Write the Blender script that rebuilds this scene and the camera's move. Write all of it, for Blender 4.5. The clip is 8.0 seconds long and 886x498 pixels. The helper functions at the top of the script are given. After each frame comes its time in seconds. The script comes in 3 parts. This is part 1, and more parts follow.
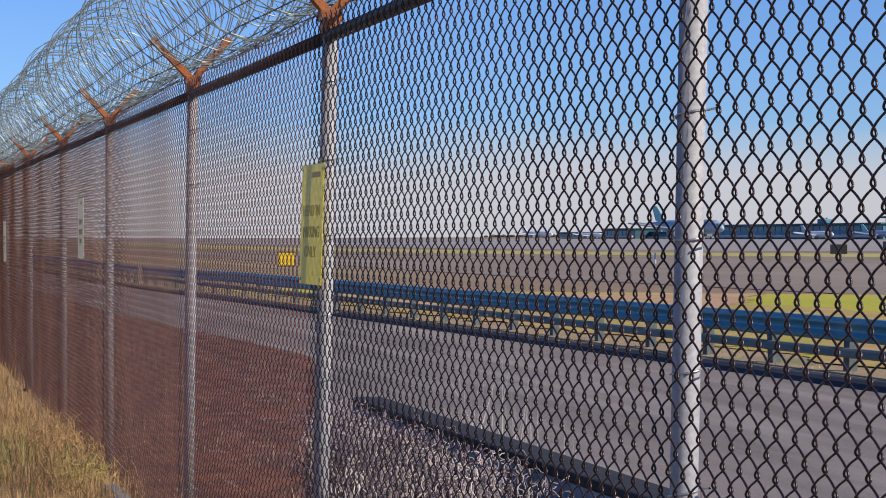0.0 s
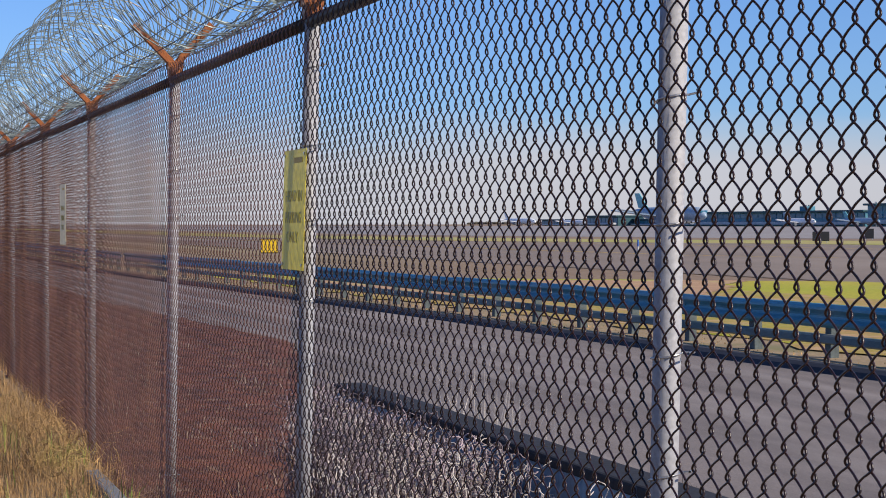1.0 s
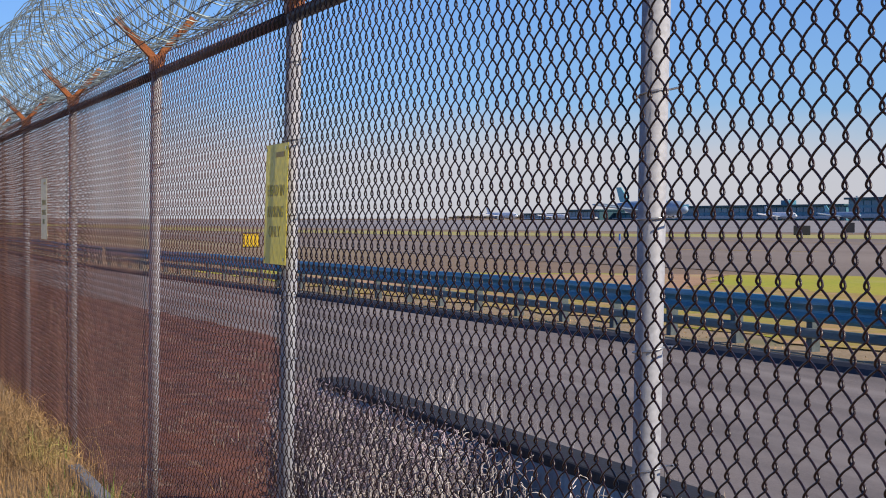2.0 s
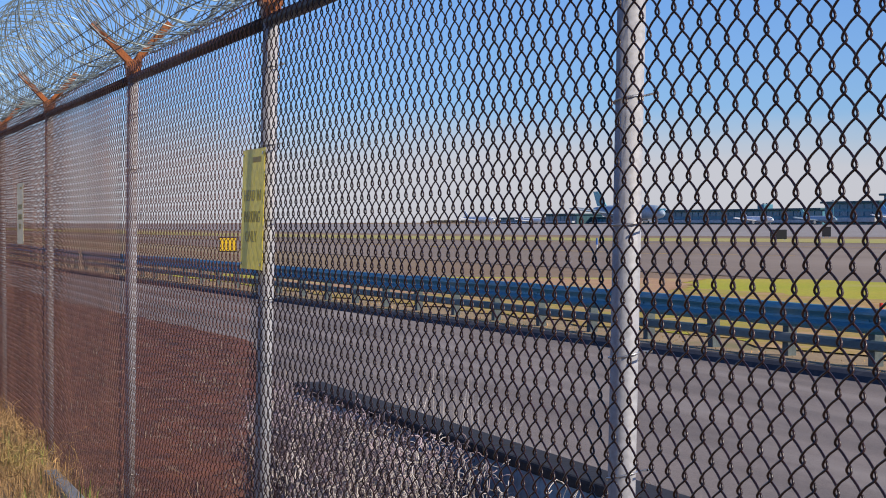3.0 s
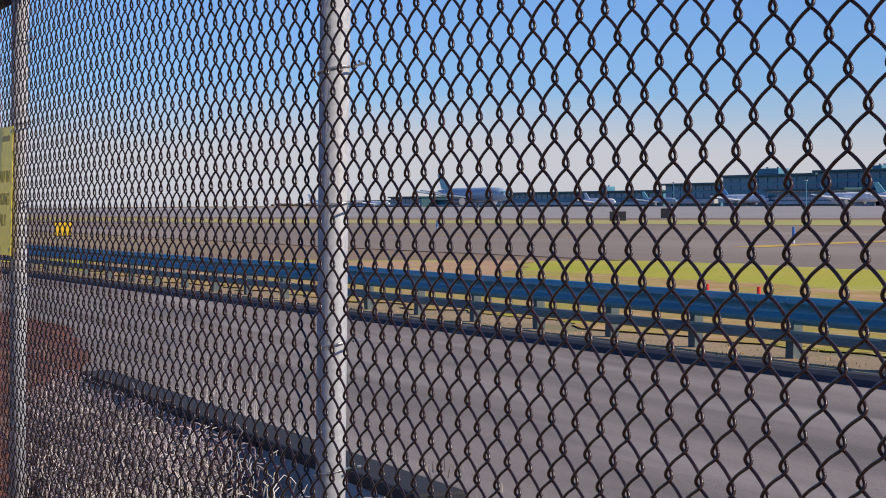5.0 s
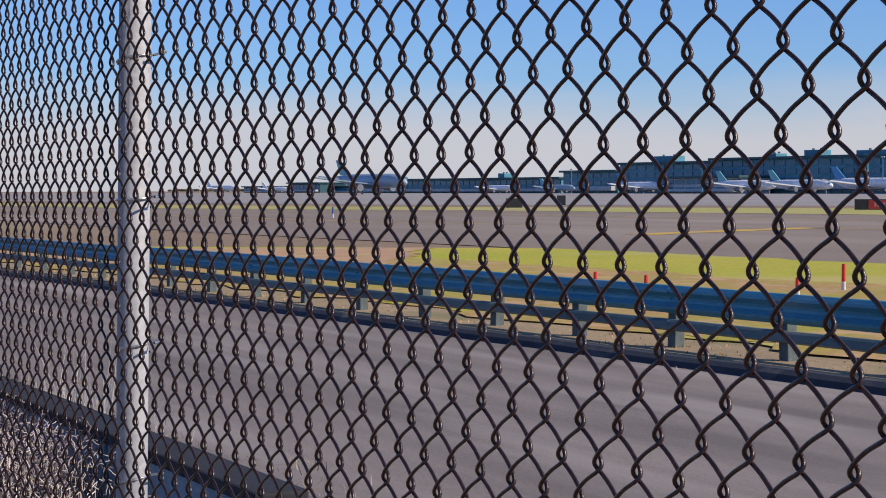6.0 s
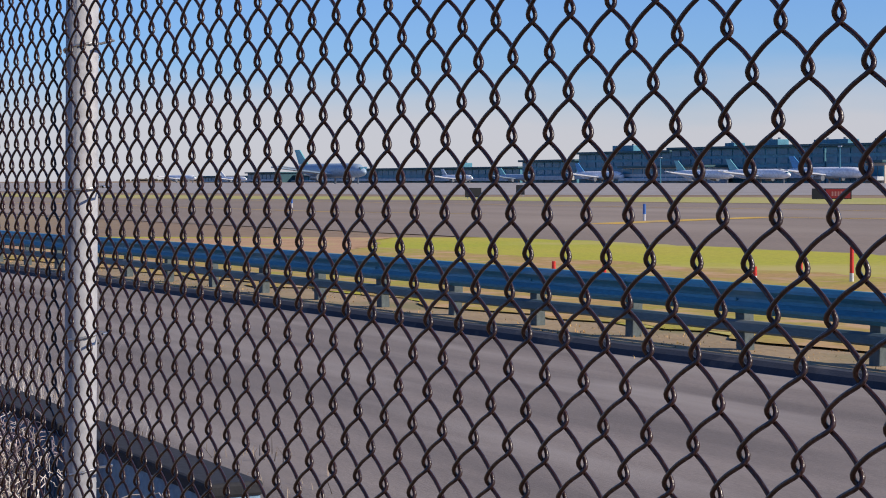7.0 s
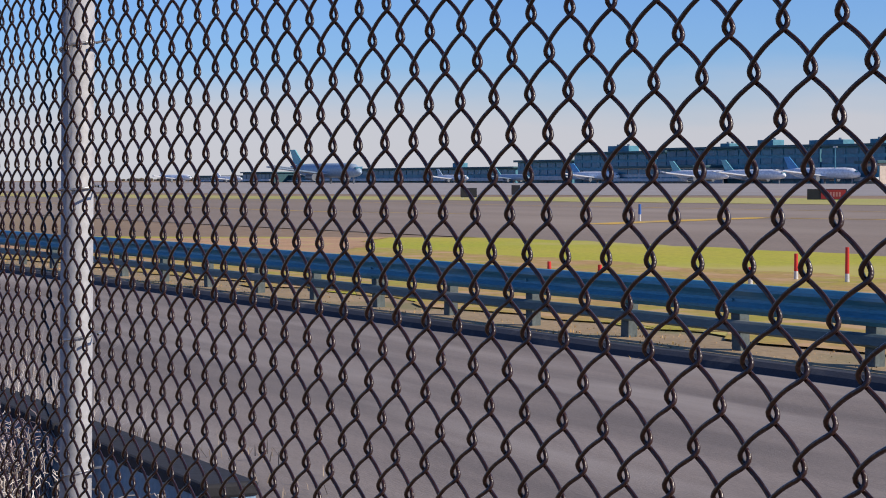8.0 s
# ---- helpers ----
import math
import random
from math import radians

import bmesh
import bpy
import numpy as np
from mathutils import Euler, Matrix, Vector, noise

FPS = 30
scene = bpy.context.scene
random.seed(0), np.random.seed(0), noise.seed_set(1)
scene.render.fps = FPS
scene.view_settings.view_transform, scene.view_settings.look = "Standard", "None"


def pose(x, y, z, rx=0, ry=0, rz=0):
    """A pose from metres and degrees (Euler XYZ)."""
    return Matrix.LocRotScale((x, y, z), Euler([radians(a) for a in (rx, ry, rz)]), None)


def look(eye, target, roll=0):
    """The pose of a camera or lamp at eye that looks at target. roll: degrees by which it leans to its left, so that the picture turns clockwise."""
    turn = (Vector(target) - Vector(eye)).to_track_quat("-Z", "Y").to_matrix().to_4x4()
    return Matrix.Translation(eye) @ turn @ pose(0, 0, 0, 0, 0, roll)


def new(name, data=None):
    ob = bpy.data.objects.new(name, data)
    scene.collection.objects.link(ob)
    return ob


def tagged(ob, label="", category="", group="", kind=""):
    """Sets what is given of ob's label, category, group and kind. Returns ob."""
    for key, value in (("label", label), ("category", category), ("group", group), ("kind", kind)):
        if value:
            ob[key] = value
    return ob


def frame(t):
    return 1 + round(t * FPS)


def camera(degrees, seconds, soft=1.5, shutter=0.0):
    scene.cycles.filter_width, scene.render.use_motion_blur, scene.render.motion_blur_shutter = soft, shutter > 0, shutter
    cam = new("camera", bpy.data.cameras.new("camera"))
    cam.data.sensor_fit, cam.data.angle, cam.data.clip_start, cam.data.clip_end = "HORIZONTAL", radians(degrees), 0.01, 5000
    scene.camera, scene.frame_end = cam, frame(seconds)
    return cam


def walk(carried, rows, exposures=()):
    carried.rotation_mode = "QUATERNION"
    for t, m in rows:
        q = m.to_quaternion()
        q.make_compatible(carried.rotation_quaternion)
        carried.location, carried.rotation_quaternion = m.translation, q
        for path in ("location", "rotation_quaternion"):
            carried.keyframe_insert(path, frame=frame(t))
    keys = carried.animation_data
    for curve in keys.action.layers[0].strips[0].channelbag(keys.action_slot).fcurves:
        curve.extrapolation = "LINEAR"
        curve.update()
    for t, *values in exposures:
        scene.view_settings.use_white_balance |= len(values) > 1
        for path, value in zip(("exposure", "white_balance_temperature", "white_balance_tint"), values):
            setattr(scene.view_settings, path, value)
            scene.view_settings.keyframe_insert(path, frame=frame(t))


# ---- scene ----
cam = camera(26.87, 8.0, soft=1.0)
PATH = [
    (0, (1.343, -1.605, 1.771), (-1.528, -0.734, 1.750), -0.19),
    (0.5, (1.349, -1.604, 1.768), (-1.518, -0.720, 1.736), -0.17),
    (1, (1.351, -1.604, 1.765), (-1.511, -0.707, 1.723), -0.16),
    (1.5, (1.351, -1.606, 1.765), (-1.507, -0.696, 1.715), -0.17),
    (3, (1.364, -1.607, 1.769), (-1.478, -0.647, 1.724), -0.20),
    (3.5, (1.356, -1.555, 1.767), (-1.478, -0.572, 1.721), -0.29),
    (4, (1.376, -1.468, 1.766), (-1.439, -0.434, 1.713), -0.41),
    (4.2, (1.340, -1.423, 1.759), (-1.465, -0.360, 1.706), -0.44),
    (5.5, (1.197, -1.123, 1.769), (-1.518, 0.150, 1.679), -0.32),
    (6, (1.165, -1.018, 1.779), (-1.517, 0.323, 1.682), -0.20),
    (6.5, (1.148, -0.972, 1.779), (-1.511, 0.411, 1.674), -0.23),
    (7, (1.155, -0.995, 1.779), (-1.496, 0.404, 1.665), -0.24),
    (7.5, (1.141, -0.996, 1.776), (-1.507, 0.408, 1.661), -0.19),
    (8, (1.142, -0.992, 1.779), (-1.506, 0.414, 1.665), -0.16),
]
walk(cam, [(t, look(eye, target, roll)) for t, eye, target, roll in PATH])

# ---- world, sun, exposure ----
SUN_AZ = math.atan2(0.735, 0.678)          # from +y towards +x
SUN_EL = radians(33)
world = bpy.data.worlds.new("sky_world")
scene.world = world
world.use_nodes = True
wn, wl = world.node_tree.nodes, world.node_tree.links
wn.clear()
w_out = wn.new("ShaderNodeOutputWorld")
w_bg = wn.new("ShaderNodeBackground")
w_sky = wn.new("ShaderNodeTexSky")
w_sky.sky_type = "NISHITA"
w_sky.sun_disc = False
w_sky.sun_elevation = SUN_EL
w_sky.sun_rotation = SUN_AZ
w_sky.air_density, w_sky.dust_density, w_sky.ozone_density = 1.0, 0.2, 6.0
w_bg.inputs["Strength"].default_value = 0.105
# thin cloud bank low over the horizon
w_geo = wn.new("ShaderNodeTexCoord")
w_map = wn.new("ShaderNodeMapping")
w_map.inputs["Scale"].default_value = (3.0, 3.0, 16.0)
w_noise = wn.new("ShaderNodeTexNoise")
w_noise.inputs["Scale"].default_value = 1.6
w_noise.inputs["Detail"].default_value = 5
w_noise.inputs["Roughness"].default_value = 0.5
w_sep = wn.new("ShaderNodeSeparateXYZ")
w_add = wn.new("ShaderNodeMath")
w_add.operation = "MULTIPLY_ADD"
w_add.inputs[1].default_value = -0.055
w_ramp = wn.new("ShaderNodeValToRGB")
w_ramp.color_ramp.elements[0].position, w_ramp.color_ramp.elements[0].color = 0.026, (0.85, 0.85, 0.85, 1)
w_ramp.color_ramp.elements[1].position, w_ramp.color_ramp.elements[1].color = 0.064, (0, 0, 0, 1)
w_mix = wn.new("ShaderNodeMixRGB")
w_mix.inputs[2].default_value = (5.8, 5.65, 6.05, 1)
w_tint = wn.new("ShaderNodeMixRGB")
w_tint.blend_type = "MULTIPLY"
w_tint.inputs[0].default_value = 1.0
w_tint.inputs[2].default_value = (0.76, 0.93, 1.30, 1)
wl.new(w_geo.outputs["Generated"], w_map.inputs["Vector"])
wl.new(w_map.outputs["Vector"], w_noise.inputs["Vector"])
wl.new(w_geo.outputs["Generated"], w_sep.inputs[0])
wl.new(w_noise.outputs["Fac"], w_add.inputs[0])
wl.new(w_sep.outputs["Z"], w_add.inputs[2])
w_off = wn.new("ShaderNodeMath")
w_off.operation = "ADD"
w_off.inputs[1].default_value = 0.0275
wl.new(w_add.outputs[0], w_off.inputs[0])
wl.new(w_off.outputs[0], w_ramp.inputs["Fac"])
wl.new(w_sky.outputs[0], w_tint.inputs[1])
wl.new(w_tint.outputs[0], w_mix.inputs[1])
wl.new(w_ramp.outputs["Color"], w_mix.inputs[0])
wl.new(w_mix.outputs[0], w_bg.inputs["Color"])
wl.new(w_bg.outputs[0], w_out.inputs["Surface"])

sun = new("sun", bpy.data.lights.new("sun", "SUN"))
sun.data.energy, sun.data.angle, sun.data.color = 5.0, radians(0.5), (1.0, 0.89, 0.74)
SUN_DIR = Vector((math.sin(SUN_AZ) * math.cos(SUN_EL), math.cos(SUN_AZ) * math.cos(SUN_EL), math.sin(SUN_EL)))
sun.matrix_world = look(SUN_DIR * 60, (0, 0, 0))
scene.view_settings.exposure = 0.0


# ---- materials ----
def mat(name, a, b=None, rough=0.8, metal=0.0, scale=4.0, fine=60.0, bump=0.15, stain=None, stain_scale=0.7, stain_at=(0.55, 0.7),
        island=0.0, coords="Object", stretch=(1, 1, 1)):
    """Two colours mixed by noise at two scales, an optional stain colour, and a fine relief."""
    m = bpy.data.materials.new(name)
    m.use_nodes = True
    n, l = m.node_tree.nodes, m.node_tree.links
    p = n["Principled BSDF"]
    p.inputs["Roughness"].default_value, p.inputs["Metallic"].default_value = rough, metal
    b = b or tuple(c * 0.75 for c in a)
    tc, mp = n.new("ShaderNodeTexCoord"), n.new("ShaderNodeMapping")
    mp.inputs["Scale"].default_value = stretch
    l.new(tc.outputs[coords], mp.inputs["Vector"])

    def tex(s, detail=4):
        t = n.new("ShaderNodeTexNoise")
        t.inputs["Scale"].default_value, t.inputs["Detail"].default_value = s, detail
        l.new(mp.outputs["Vector"], t.inputs["Vector"])
        return t

    def ramp(src, lo, hi):
        r = n.new("ShaderNodeMapRange")
        r.inputs["From Min"].default_value, r.inputs["From Max"].default_value = lo, hi
        l.new(src, r.inputs["Value"])
        return r.outputs["Result"]

    def mixc(fac, c1, c2, blend="MIX"):
        x = n.new("ShaderNodeMixRGB")
        x.blend_type = blend
        for i, v in ((0, fac), (1, c1), (2, c2)):
            if isinstance(v, bpy.types.NodeSocket):
                l.new(v, x.inputs[i])
            elif isinstance(v, tuple):
                x.inputs[i].default_value = (*v, 1)
            else:
                x.inputs[i].default_value = v
        return x.outputs[0]

    big, small = tex(scale), tex(fine, 3)
    col = mixc(ramp(big.outputs["Fac"], 0.35, 0.65), a, b)
    col = mixc(ramp(small.outputs["Fac"], 0.3, 0.7), col, mixc(1.0, col, (0.72, 0.72, 0.72), "MULTIPLY"))
    if stain:
        st = tex(stain_scale, 6)
        col = mixc(ramp(st.outputs["Fac"], *stain_at), col, stain)
    if island:
        g = n.new("ShaderNodeNewGeometry") if island > 0 else n.new("ShaderNodeObjectInfo")
        out = g.outputs["Random Per Island"] if island > 0 else g.outputs["Random"]
        k = abs(island)
        r = n.new("ShaderNodeMapRange")
        r.inputs["To Min"].default_value, r.inputs["To Max"].default_value = 1 - k, 1 + k
        l.new(out, r.inputs["Value"])
        cc = n.new("ShaderNodeCombineXYZ")
        for i in range(3):
            l.new(r.outputs["Result"], cc.inputs[i])
        col = mixc(1.0, col, cc.outputs[0], "MULTIPLY")
    l.new(col, p.inputs["Base Color"])
    rough_mix = n.new("ShaderNodeMapRange")                    # worn and smoother patches
    rough_mix.inputs["To Min"].default_value, rough_mix.inputs["To Max"].default_value = max(0.05, rough - 0.12), min(1.0, rough + 0.12)
    l.new(ramp(big.outputs["Fac"], 0.0, 1.0), rough_mix.inputs["Value"])
    l.new(rough_mix.outputs["Result"], p.inputs["Roughness"])
    if bump:
        bp = n.new("ShaderNodeBump")
        bp.inputs["Strength"].default_value = bump
        bp.inputs["Distance"].default_value = 0.01
        l.new(small.outputs["Fac"], bp.inputs["Height"])
        l.new(bp.outputs["Normal"], p.inputs["Normal"])
    return m


M = {
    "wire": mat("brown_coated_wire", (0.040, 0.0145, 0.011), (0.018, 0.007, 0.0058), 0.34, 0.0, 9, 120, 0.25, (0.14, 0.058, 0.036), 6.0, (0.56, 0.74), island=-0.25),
    # left bays: sunlight on the wires put into a lighter brown, over rust stain
    "sunlitwire": mat("sunlit_brown_wire", (0.20, 0.078, 0.048), (0.095, 0.038, 0.025), 0.33, 0.0, 9, 120, 0.1, (0.15, 0.06, 0.03), 1.5, (0.5, 0.7)),
    # far bays: the same wire paler still, its sunlit edges put into the colour
    "farlitwire": mat("sunlit_pale_wire", (0.24, 0.112, 0.068), (0.12, 0.056, 0.036), 0.40, 0.0, 9, 120, 0.1, (0.25, 0.12, 0.07), 1.5, (0.5, 0.7)),
    "paleyellow": mat("bleached_yellow_sheet", (0.72, 0.64, 0.42), (0.64, 0.57, 0.38), 0.5, 0.0, 5, 40, 0.03),
    "post": mat("galvanised_post", (0.45, 0.445, 0.455), (0.37, 0.37, 0.385), 0.6, 0.0, 3, 70, 0.05, (0.26, 0.215, 0.18), 1.3, (0.58, 0.75)),
    "rail": mat("dark_rail", (0.014, 0.012, 0.013), (0.010, 0.009, 0.010), 0.5, 0.2, 5, 80, 0.1),
    "tie": mat("aluminium_tie", (0.75, 0.74, 0.72), (0.6, 0.6, 0.6), 0.35, 0.8, 20, 100, 0.05),
    "rust": mat("rusted_steel", (0.40, 0.13, 0.035), (0.22, 0.075, 0.03), 0.8, 0.1, 14, 90, 0.3, (0.50, 0.42, 0.36), 7, (0.56, 0.66)),
    "razor": mat("galvanised_razor_wire", (0.36, 0.42, 0.40), (0.22, 0.27, 0.26), 0.45, 0.3, 6, 60, 0.05, (0.30, 0.2, 0.12), 2, (0.62, 0.75)),
    "barb": mat("dull_barbed_wire", (0.14, 0.12, 0.11), (0.09, 0.075, 0.07), 0.6, 0.5, 6, 60, 0.05),
    "yellow": mat("faded_yellow_sheet", (0.92, 0.74, 0.07), (0.84, 0.68, 0.08), 0.45, 0.0, 5, 40, 0.03, (0.74, 0.63, 0.12), 3, (0.5, 0.75)),
    "ink": mat("faded_grey_ink", (0.58, 0.50, 0.20), (0.64, 0.55, 0.20), 0.6, 0.0, 20, 90, 0.0),
    "red_ink": mat("faded_red_ink", (0.74, 0.50, 0.12), (0.78, 0.56, 0.14), 0.6, 0.0, 20, 90, 0.0),
    "asphalt": mat("worn_asphalt", (0.275, 0.228, 0.196), (0.165, 0.138, 0.122), 0.9, 0.0, 0.7, 70, 0.45, (0.30, 0.26, 0.23), 0.6, (0.50, 0.70), stretch=(0.22, 1.8, 1)),
    "taxiway": mat("taxiway_asphalt", (0.285, 0.215, 0.155), (0.24, 0.183, 0.134), 0.9, 0.0, 0.12, 12, 0.1, (0.31, 0.245, 0.185), 0.05, (0.5, 0.7), stretch=(0.4, 1.3, 1)),
    "apron": mat("apron_concrete", (0.36, 0.325, 0.295), (0.31, 0.275, 0.25), 0.9, 0.0, 0.05, 2, 0.0),
    "soil": mat("red_brown_soil", (0.24, 0.078, 0.034), (0.075, 0.028, 0.017), 0.95, 0.0, 2.6, 26, 1.0, (0.30, 0.18, 0.11), 3.1, (0.58, 0.72)),
    "darksoil": mat("grey_brown_soil", (0.36, 0.28, 0.27), (0.20, 0.16, 0.165), 0.95, 0.0, 1.5, 25, 0.8, (0.20, 0.15, 0.12), 2.5, (0.56, 0.72)),
    "dryturf": mat("dry_patchy_turf", (0.47, 0.28, 0.085), (0.40, 0.34, 0.03), 0.95, 0.0, 0.5, 9, 0.5, (0.50, 0.31, 0.15), 1.3, (0.5, 0.66)),
    "orangesoil": mat("orange_tan_soil", (0.56, 0.33, 0.17), (0.48, 0.28, 0.14), 0.95, 0.0, 0.8, 18, 0.6, (0.46, 0.38, 0.12), 0.7, (0.52, 0.68)),
    "drysoil": mat("dry_tan_soil", (0.42, 0.30, 0.16), (0.33, 0.235, 0.13), 0.95, 0.0, 0.8, 18, 0.6, (0.22, 0.19, 0.08), 0.9, (0.5, 0.7)),
    "field": mat("dry_field", (0.33, 0.215, 0.115), (0.26, 0.175, 0.10), 0.95, 0.0, 0.04, 3, 0.4, (0.33, 0.25, 0.12), 0.02, (0.5, 0.7), stretch=(0.3, 1, 1)),
    "turf": mat("airfield_turf", (0.42, 0.42, 0.010), (0.50, 0.43, 0.03), 0.95, 0.0, 0.18, 9, 0.5, (0.46, 0.38, 0.10), 0.16, (0.54, 0.68)),
    "strip": mat("far_turf", (0.42, 0.40, 0.09), (0.48, 0.40, 0.13), 0.95, 0.0, 0.06, 3, 0.3),
    "straw": mat("straw", (0.60, 0.37, 0.15), (0.40, 0.24, 0.10), 0.85, 0.0, 0.9, 30, 0.0, (0.50, 0.42, 0.12), 0.8, (0.60, 0.75), island=0.35),
    "twig": mat("grey_twig", (0.34, 0.27, 0.20), (0.22, 0.17, 0.13), 0.9, 0.0, 3, 30, 0.0, island=0.3),
    "brown_twig": mat("dark_brown_twig", (0.42, 0.33, 0.35), (0.13, 0.105, 0.12), 0.9, 0.0, 3, 30, 0.0, island=0.4),
    "weed": mat("green_weed", (0.20, 0.27, 0.045), (0.30, 0.32, 0.07), 0.8, 0.0, 3, 30, 0.0, island=0.3),
    "concrete": mat("weathered_concrete", (0.27, 0.275, 0.28), (0.20, 0.205, 0.21), 0.85, 0.0, 1.6, 35, 0.3, (0.16, 0.145, 0.13), 2.2, (0.58, 0.72)),
    "darkcap": mat("near_black_concrete", (0.026, 0.026, 0.03), (0.017, 0.017, 0.02), 0.85, 0.0, 2.5, 30, 0.3),
    "darkstone": mat("dark_rubble_stone", (0.20, 0.165, 0.15), (0.13, 0.11, 0.105), 0.9, 0.0, 3, 30, 0.4, island=-0.4),
    "palestem": mat("bleached_stems", (0.74, 0.67, 0.60), (0.52, 0.45, 0.39), 0.8, 0.0, 3, 30, 0.0, island=0.3),
    # blue-black of the shade along the road edge put into the kerb's colour
    "kerb": mat("shade_dark_asphalt_kerb", (0.034, 0.040, 0.056), (0.024, 0.028, 0.040), 0.9, 0.0, 1.5, 40, 0.4, (0.14, 0.125, 0.11), 1.6, (0.6, 0.75)),
    "guard": mat("weathered_guardrail", (0.065, 0.29, 0.40), (0.05, 0.235, 0.34), 0.5, 0.1, 0.8, 25, 0.05, (0.17, 0.31, 0.36), 1.5, (0.55, 0.75), stretch=(0.5, 1, 3)),
    "guardpost": mat("guardrail_post_steel", (0.13, 0.16, 0.16), (0.09, 0.11, 0.11), 0.75, 0.2, 3, 30, 0.1, (0.22, 0.11, 0.06), 4, (0.58, 0.72)),
    "guardlow": mat("weathered_rub_rail", (0.13, 0.20, 0.22), (0.09, 0.15, 0.17), 0.6, 0.1, 0.8, 25, 0.05, (0.20, 0.22, 0.21), 1.5, (0.55, 0.75), stretch=(0.5, 1, 3)),
    "redplastic": mat("red_marker", (0.72, 0.035, 0.02), (0.62, 0.03, 0.02), 0.5, 0.0, 5, 30, 0.0),
    "whiteplastic": mat("white_marker", (0.72, 0.70, 0.68), (0.62, 0.60, 0.58), 0.5, 0.0, 5, 30, 0.0),
    "bluemark": mat("blue_marker", (0.05, 0.16, 0.50), (0.04, 0.13, 0.42), 0.4, 0.0, 5, 30, 0.0),
    "black": mat("black_box_paint", (0.03, 0.03, 0.032), (0.022, 0.022, 0.024), 0.6, 0.0, 2, 20, 0.05),
    "redsign": mat("red_sign_face", (0.50, 0.035, 0.03), (0.40, 0.03, 0.03), 0.4, 0.0, 2, 20, 0.0),
    "signyellow": mat("yellow_sign_face", (0.95, 0.62, 0.02), (0.9, 0.58, 0.02), 0.4, 0.0, 2, 20, 0.0),
    "signpaint": mat("faded_pink_lettering", (0.70, 0.32, 0.28), (0.6, 0.25, 0.22), 0.6, 0.0, 5, 30, 0.0),
    "linepaint": mat("yellow_line_paint", (0.80, 0.48, 0.04), (0.55, 0.36, 0.07), 0.8, 0.0, 0.6, 8, 0.0, (0.32, 0.25, 0.14), 0.5, (0.58, 0.72)),
    "plane": mat("white_aircraft_paint", (0.90, 0.90, 0.90), (0.86, 0.87, 0.88), 0.3, 0.0, 0.1, 1, 0.0),
    "planeblue": mat("blue_tail_paint", (0.08, 0.32, 0.62), (0.06, 0.27, 0.55), 0.35, 0.0, 0.1, 1, 0.0),
    "planeteal": mat("teal_tail_paint", (0.20, 0.52, 0.56), (0.16, 0.46, 0.50), 0.35, 0.0, 0.1, 1, 0.0),
    "planegrey": mat("grey_blue_fuselage", (0.36, 0.46, 0.56), (0.31, 0.41, 0.51), 0.35, 0.0, 0.1, 1, 0.0),
    "engine": mat("engine_metal", (0.25, 0.27, 0.30), (0.18, 0.20, 0.23), 0.4, 0.4, 0.4, 2, 0.0),
    # bluish distance haze is put into the teal of this glass and the wall
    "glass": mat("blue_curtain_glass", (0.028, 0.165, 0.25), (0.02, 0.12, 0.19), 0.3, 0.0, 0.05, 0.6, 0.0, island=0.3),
    "wall": mat("haze_teal_cladding", (0.085, 0.29, 0.38), (0.06, 0.22, 0.30), 0.6, 0.1, 0.03, 0.5, 0.0),
    "wallpale": mat("pale_terminal_cladding", (0.60, 0.62, 0.62), (0.52, 0.54, 0.55), 0.6, 0.0, 0.03, 0.5, 0.0),
    # blue of sky-lit shade put into the barrier concrete; the stain is weathering
    "shadeblue": mat("shade_blue_weathered_concrete", (0.24, 0.37, 0.47), (0.17, 0.27, 0.36), 0.8, 0.0, 1.6, 35, 0.3, (0.15, 0.15, 0.16), 2.2, (0.58, 0.72)),
    "sand": mat("sand_cladding", (0.62, 0.52, 0.44), (0.56, 0.47, 0.40), 0.7, 0.0, 0.03, 0.5, 0.0),
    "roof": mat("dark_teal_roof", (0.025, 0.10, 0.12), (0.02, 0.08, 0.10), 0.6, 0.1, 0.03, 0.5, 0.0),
    "treeline": mat("winter_treeline", (0.085, 0.075, 0.05), (0.11, 0.085, 0.055), 0.95, 0.0, 0.05, 0.6, 0.0),
}
for key in ("yellow", "paleyellow", "ink", "red_ink"):                           # thin plastic sheets let daylight through
    nt = M[key].node_tree
    shader, out = nt.nodes["Principled BSDF"], nt.nodes["Material Output"]
    thin, blend = nt.nodes.new("ShaderNodeBsdfTranslucent"), nt.nodes.new("ShaderNodeMixShader")
    nt.links.new(shader.inputs["Base Color"].links[0].from_socket, thin.inputs["Color"])
    blend.inputs[0].default_value = 0.22
    nt.links.new(shader.outputs[0], blend.inputs[1])
    nt.links.new(thin.outputs[0], blend.inputs[2])
    nt.links.new(blend.outputs[0], out.inputs["Surface"])


# ---- mesh helpers ----
def part(name, bm, material, parent=None, label="", smooth=False):
    """Links a bmesh as one mesh object, under a thing or a part."""
    me = bpy.data.meshes.new(name)
    bmesh.ops.recalc_face_normals(bm, faces=bm.faces)
    bm.to_mesh(me)
    bm.free()
    me.materials.append(M[material])
    if smooth:
        me.shade_smooth()
    ob = new(name, me)
    ob.parent = parent
    if label:
        ob["label"] = label
    return ob


def thing(name, label, category, at=(0, 0, 0), rz=0.0, group="", kind=""):
    ob = new(name)
    ob.matrix_world = pose(*at, 0, 0, rz)
    ob.empty_display_size = 0.2
    return tagged(ob, label, category, group, kind)


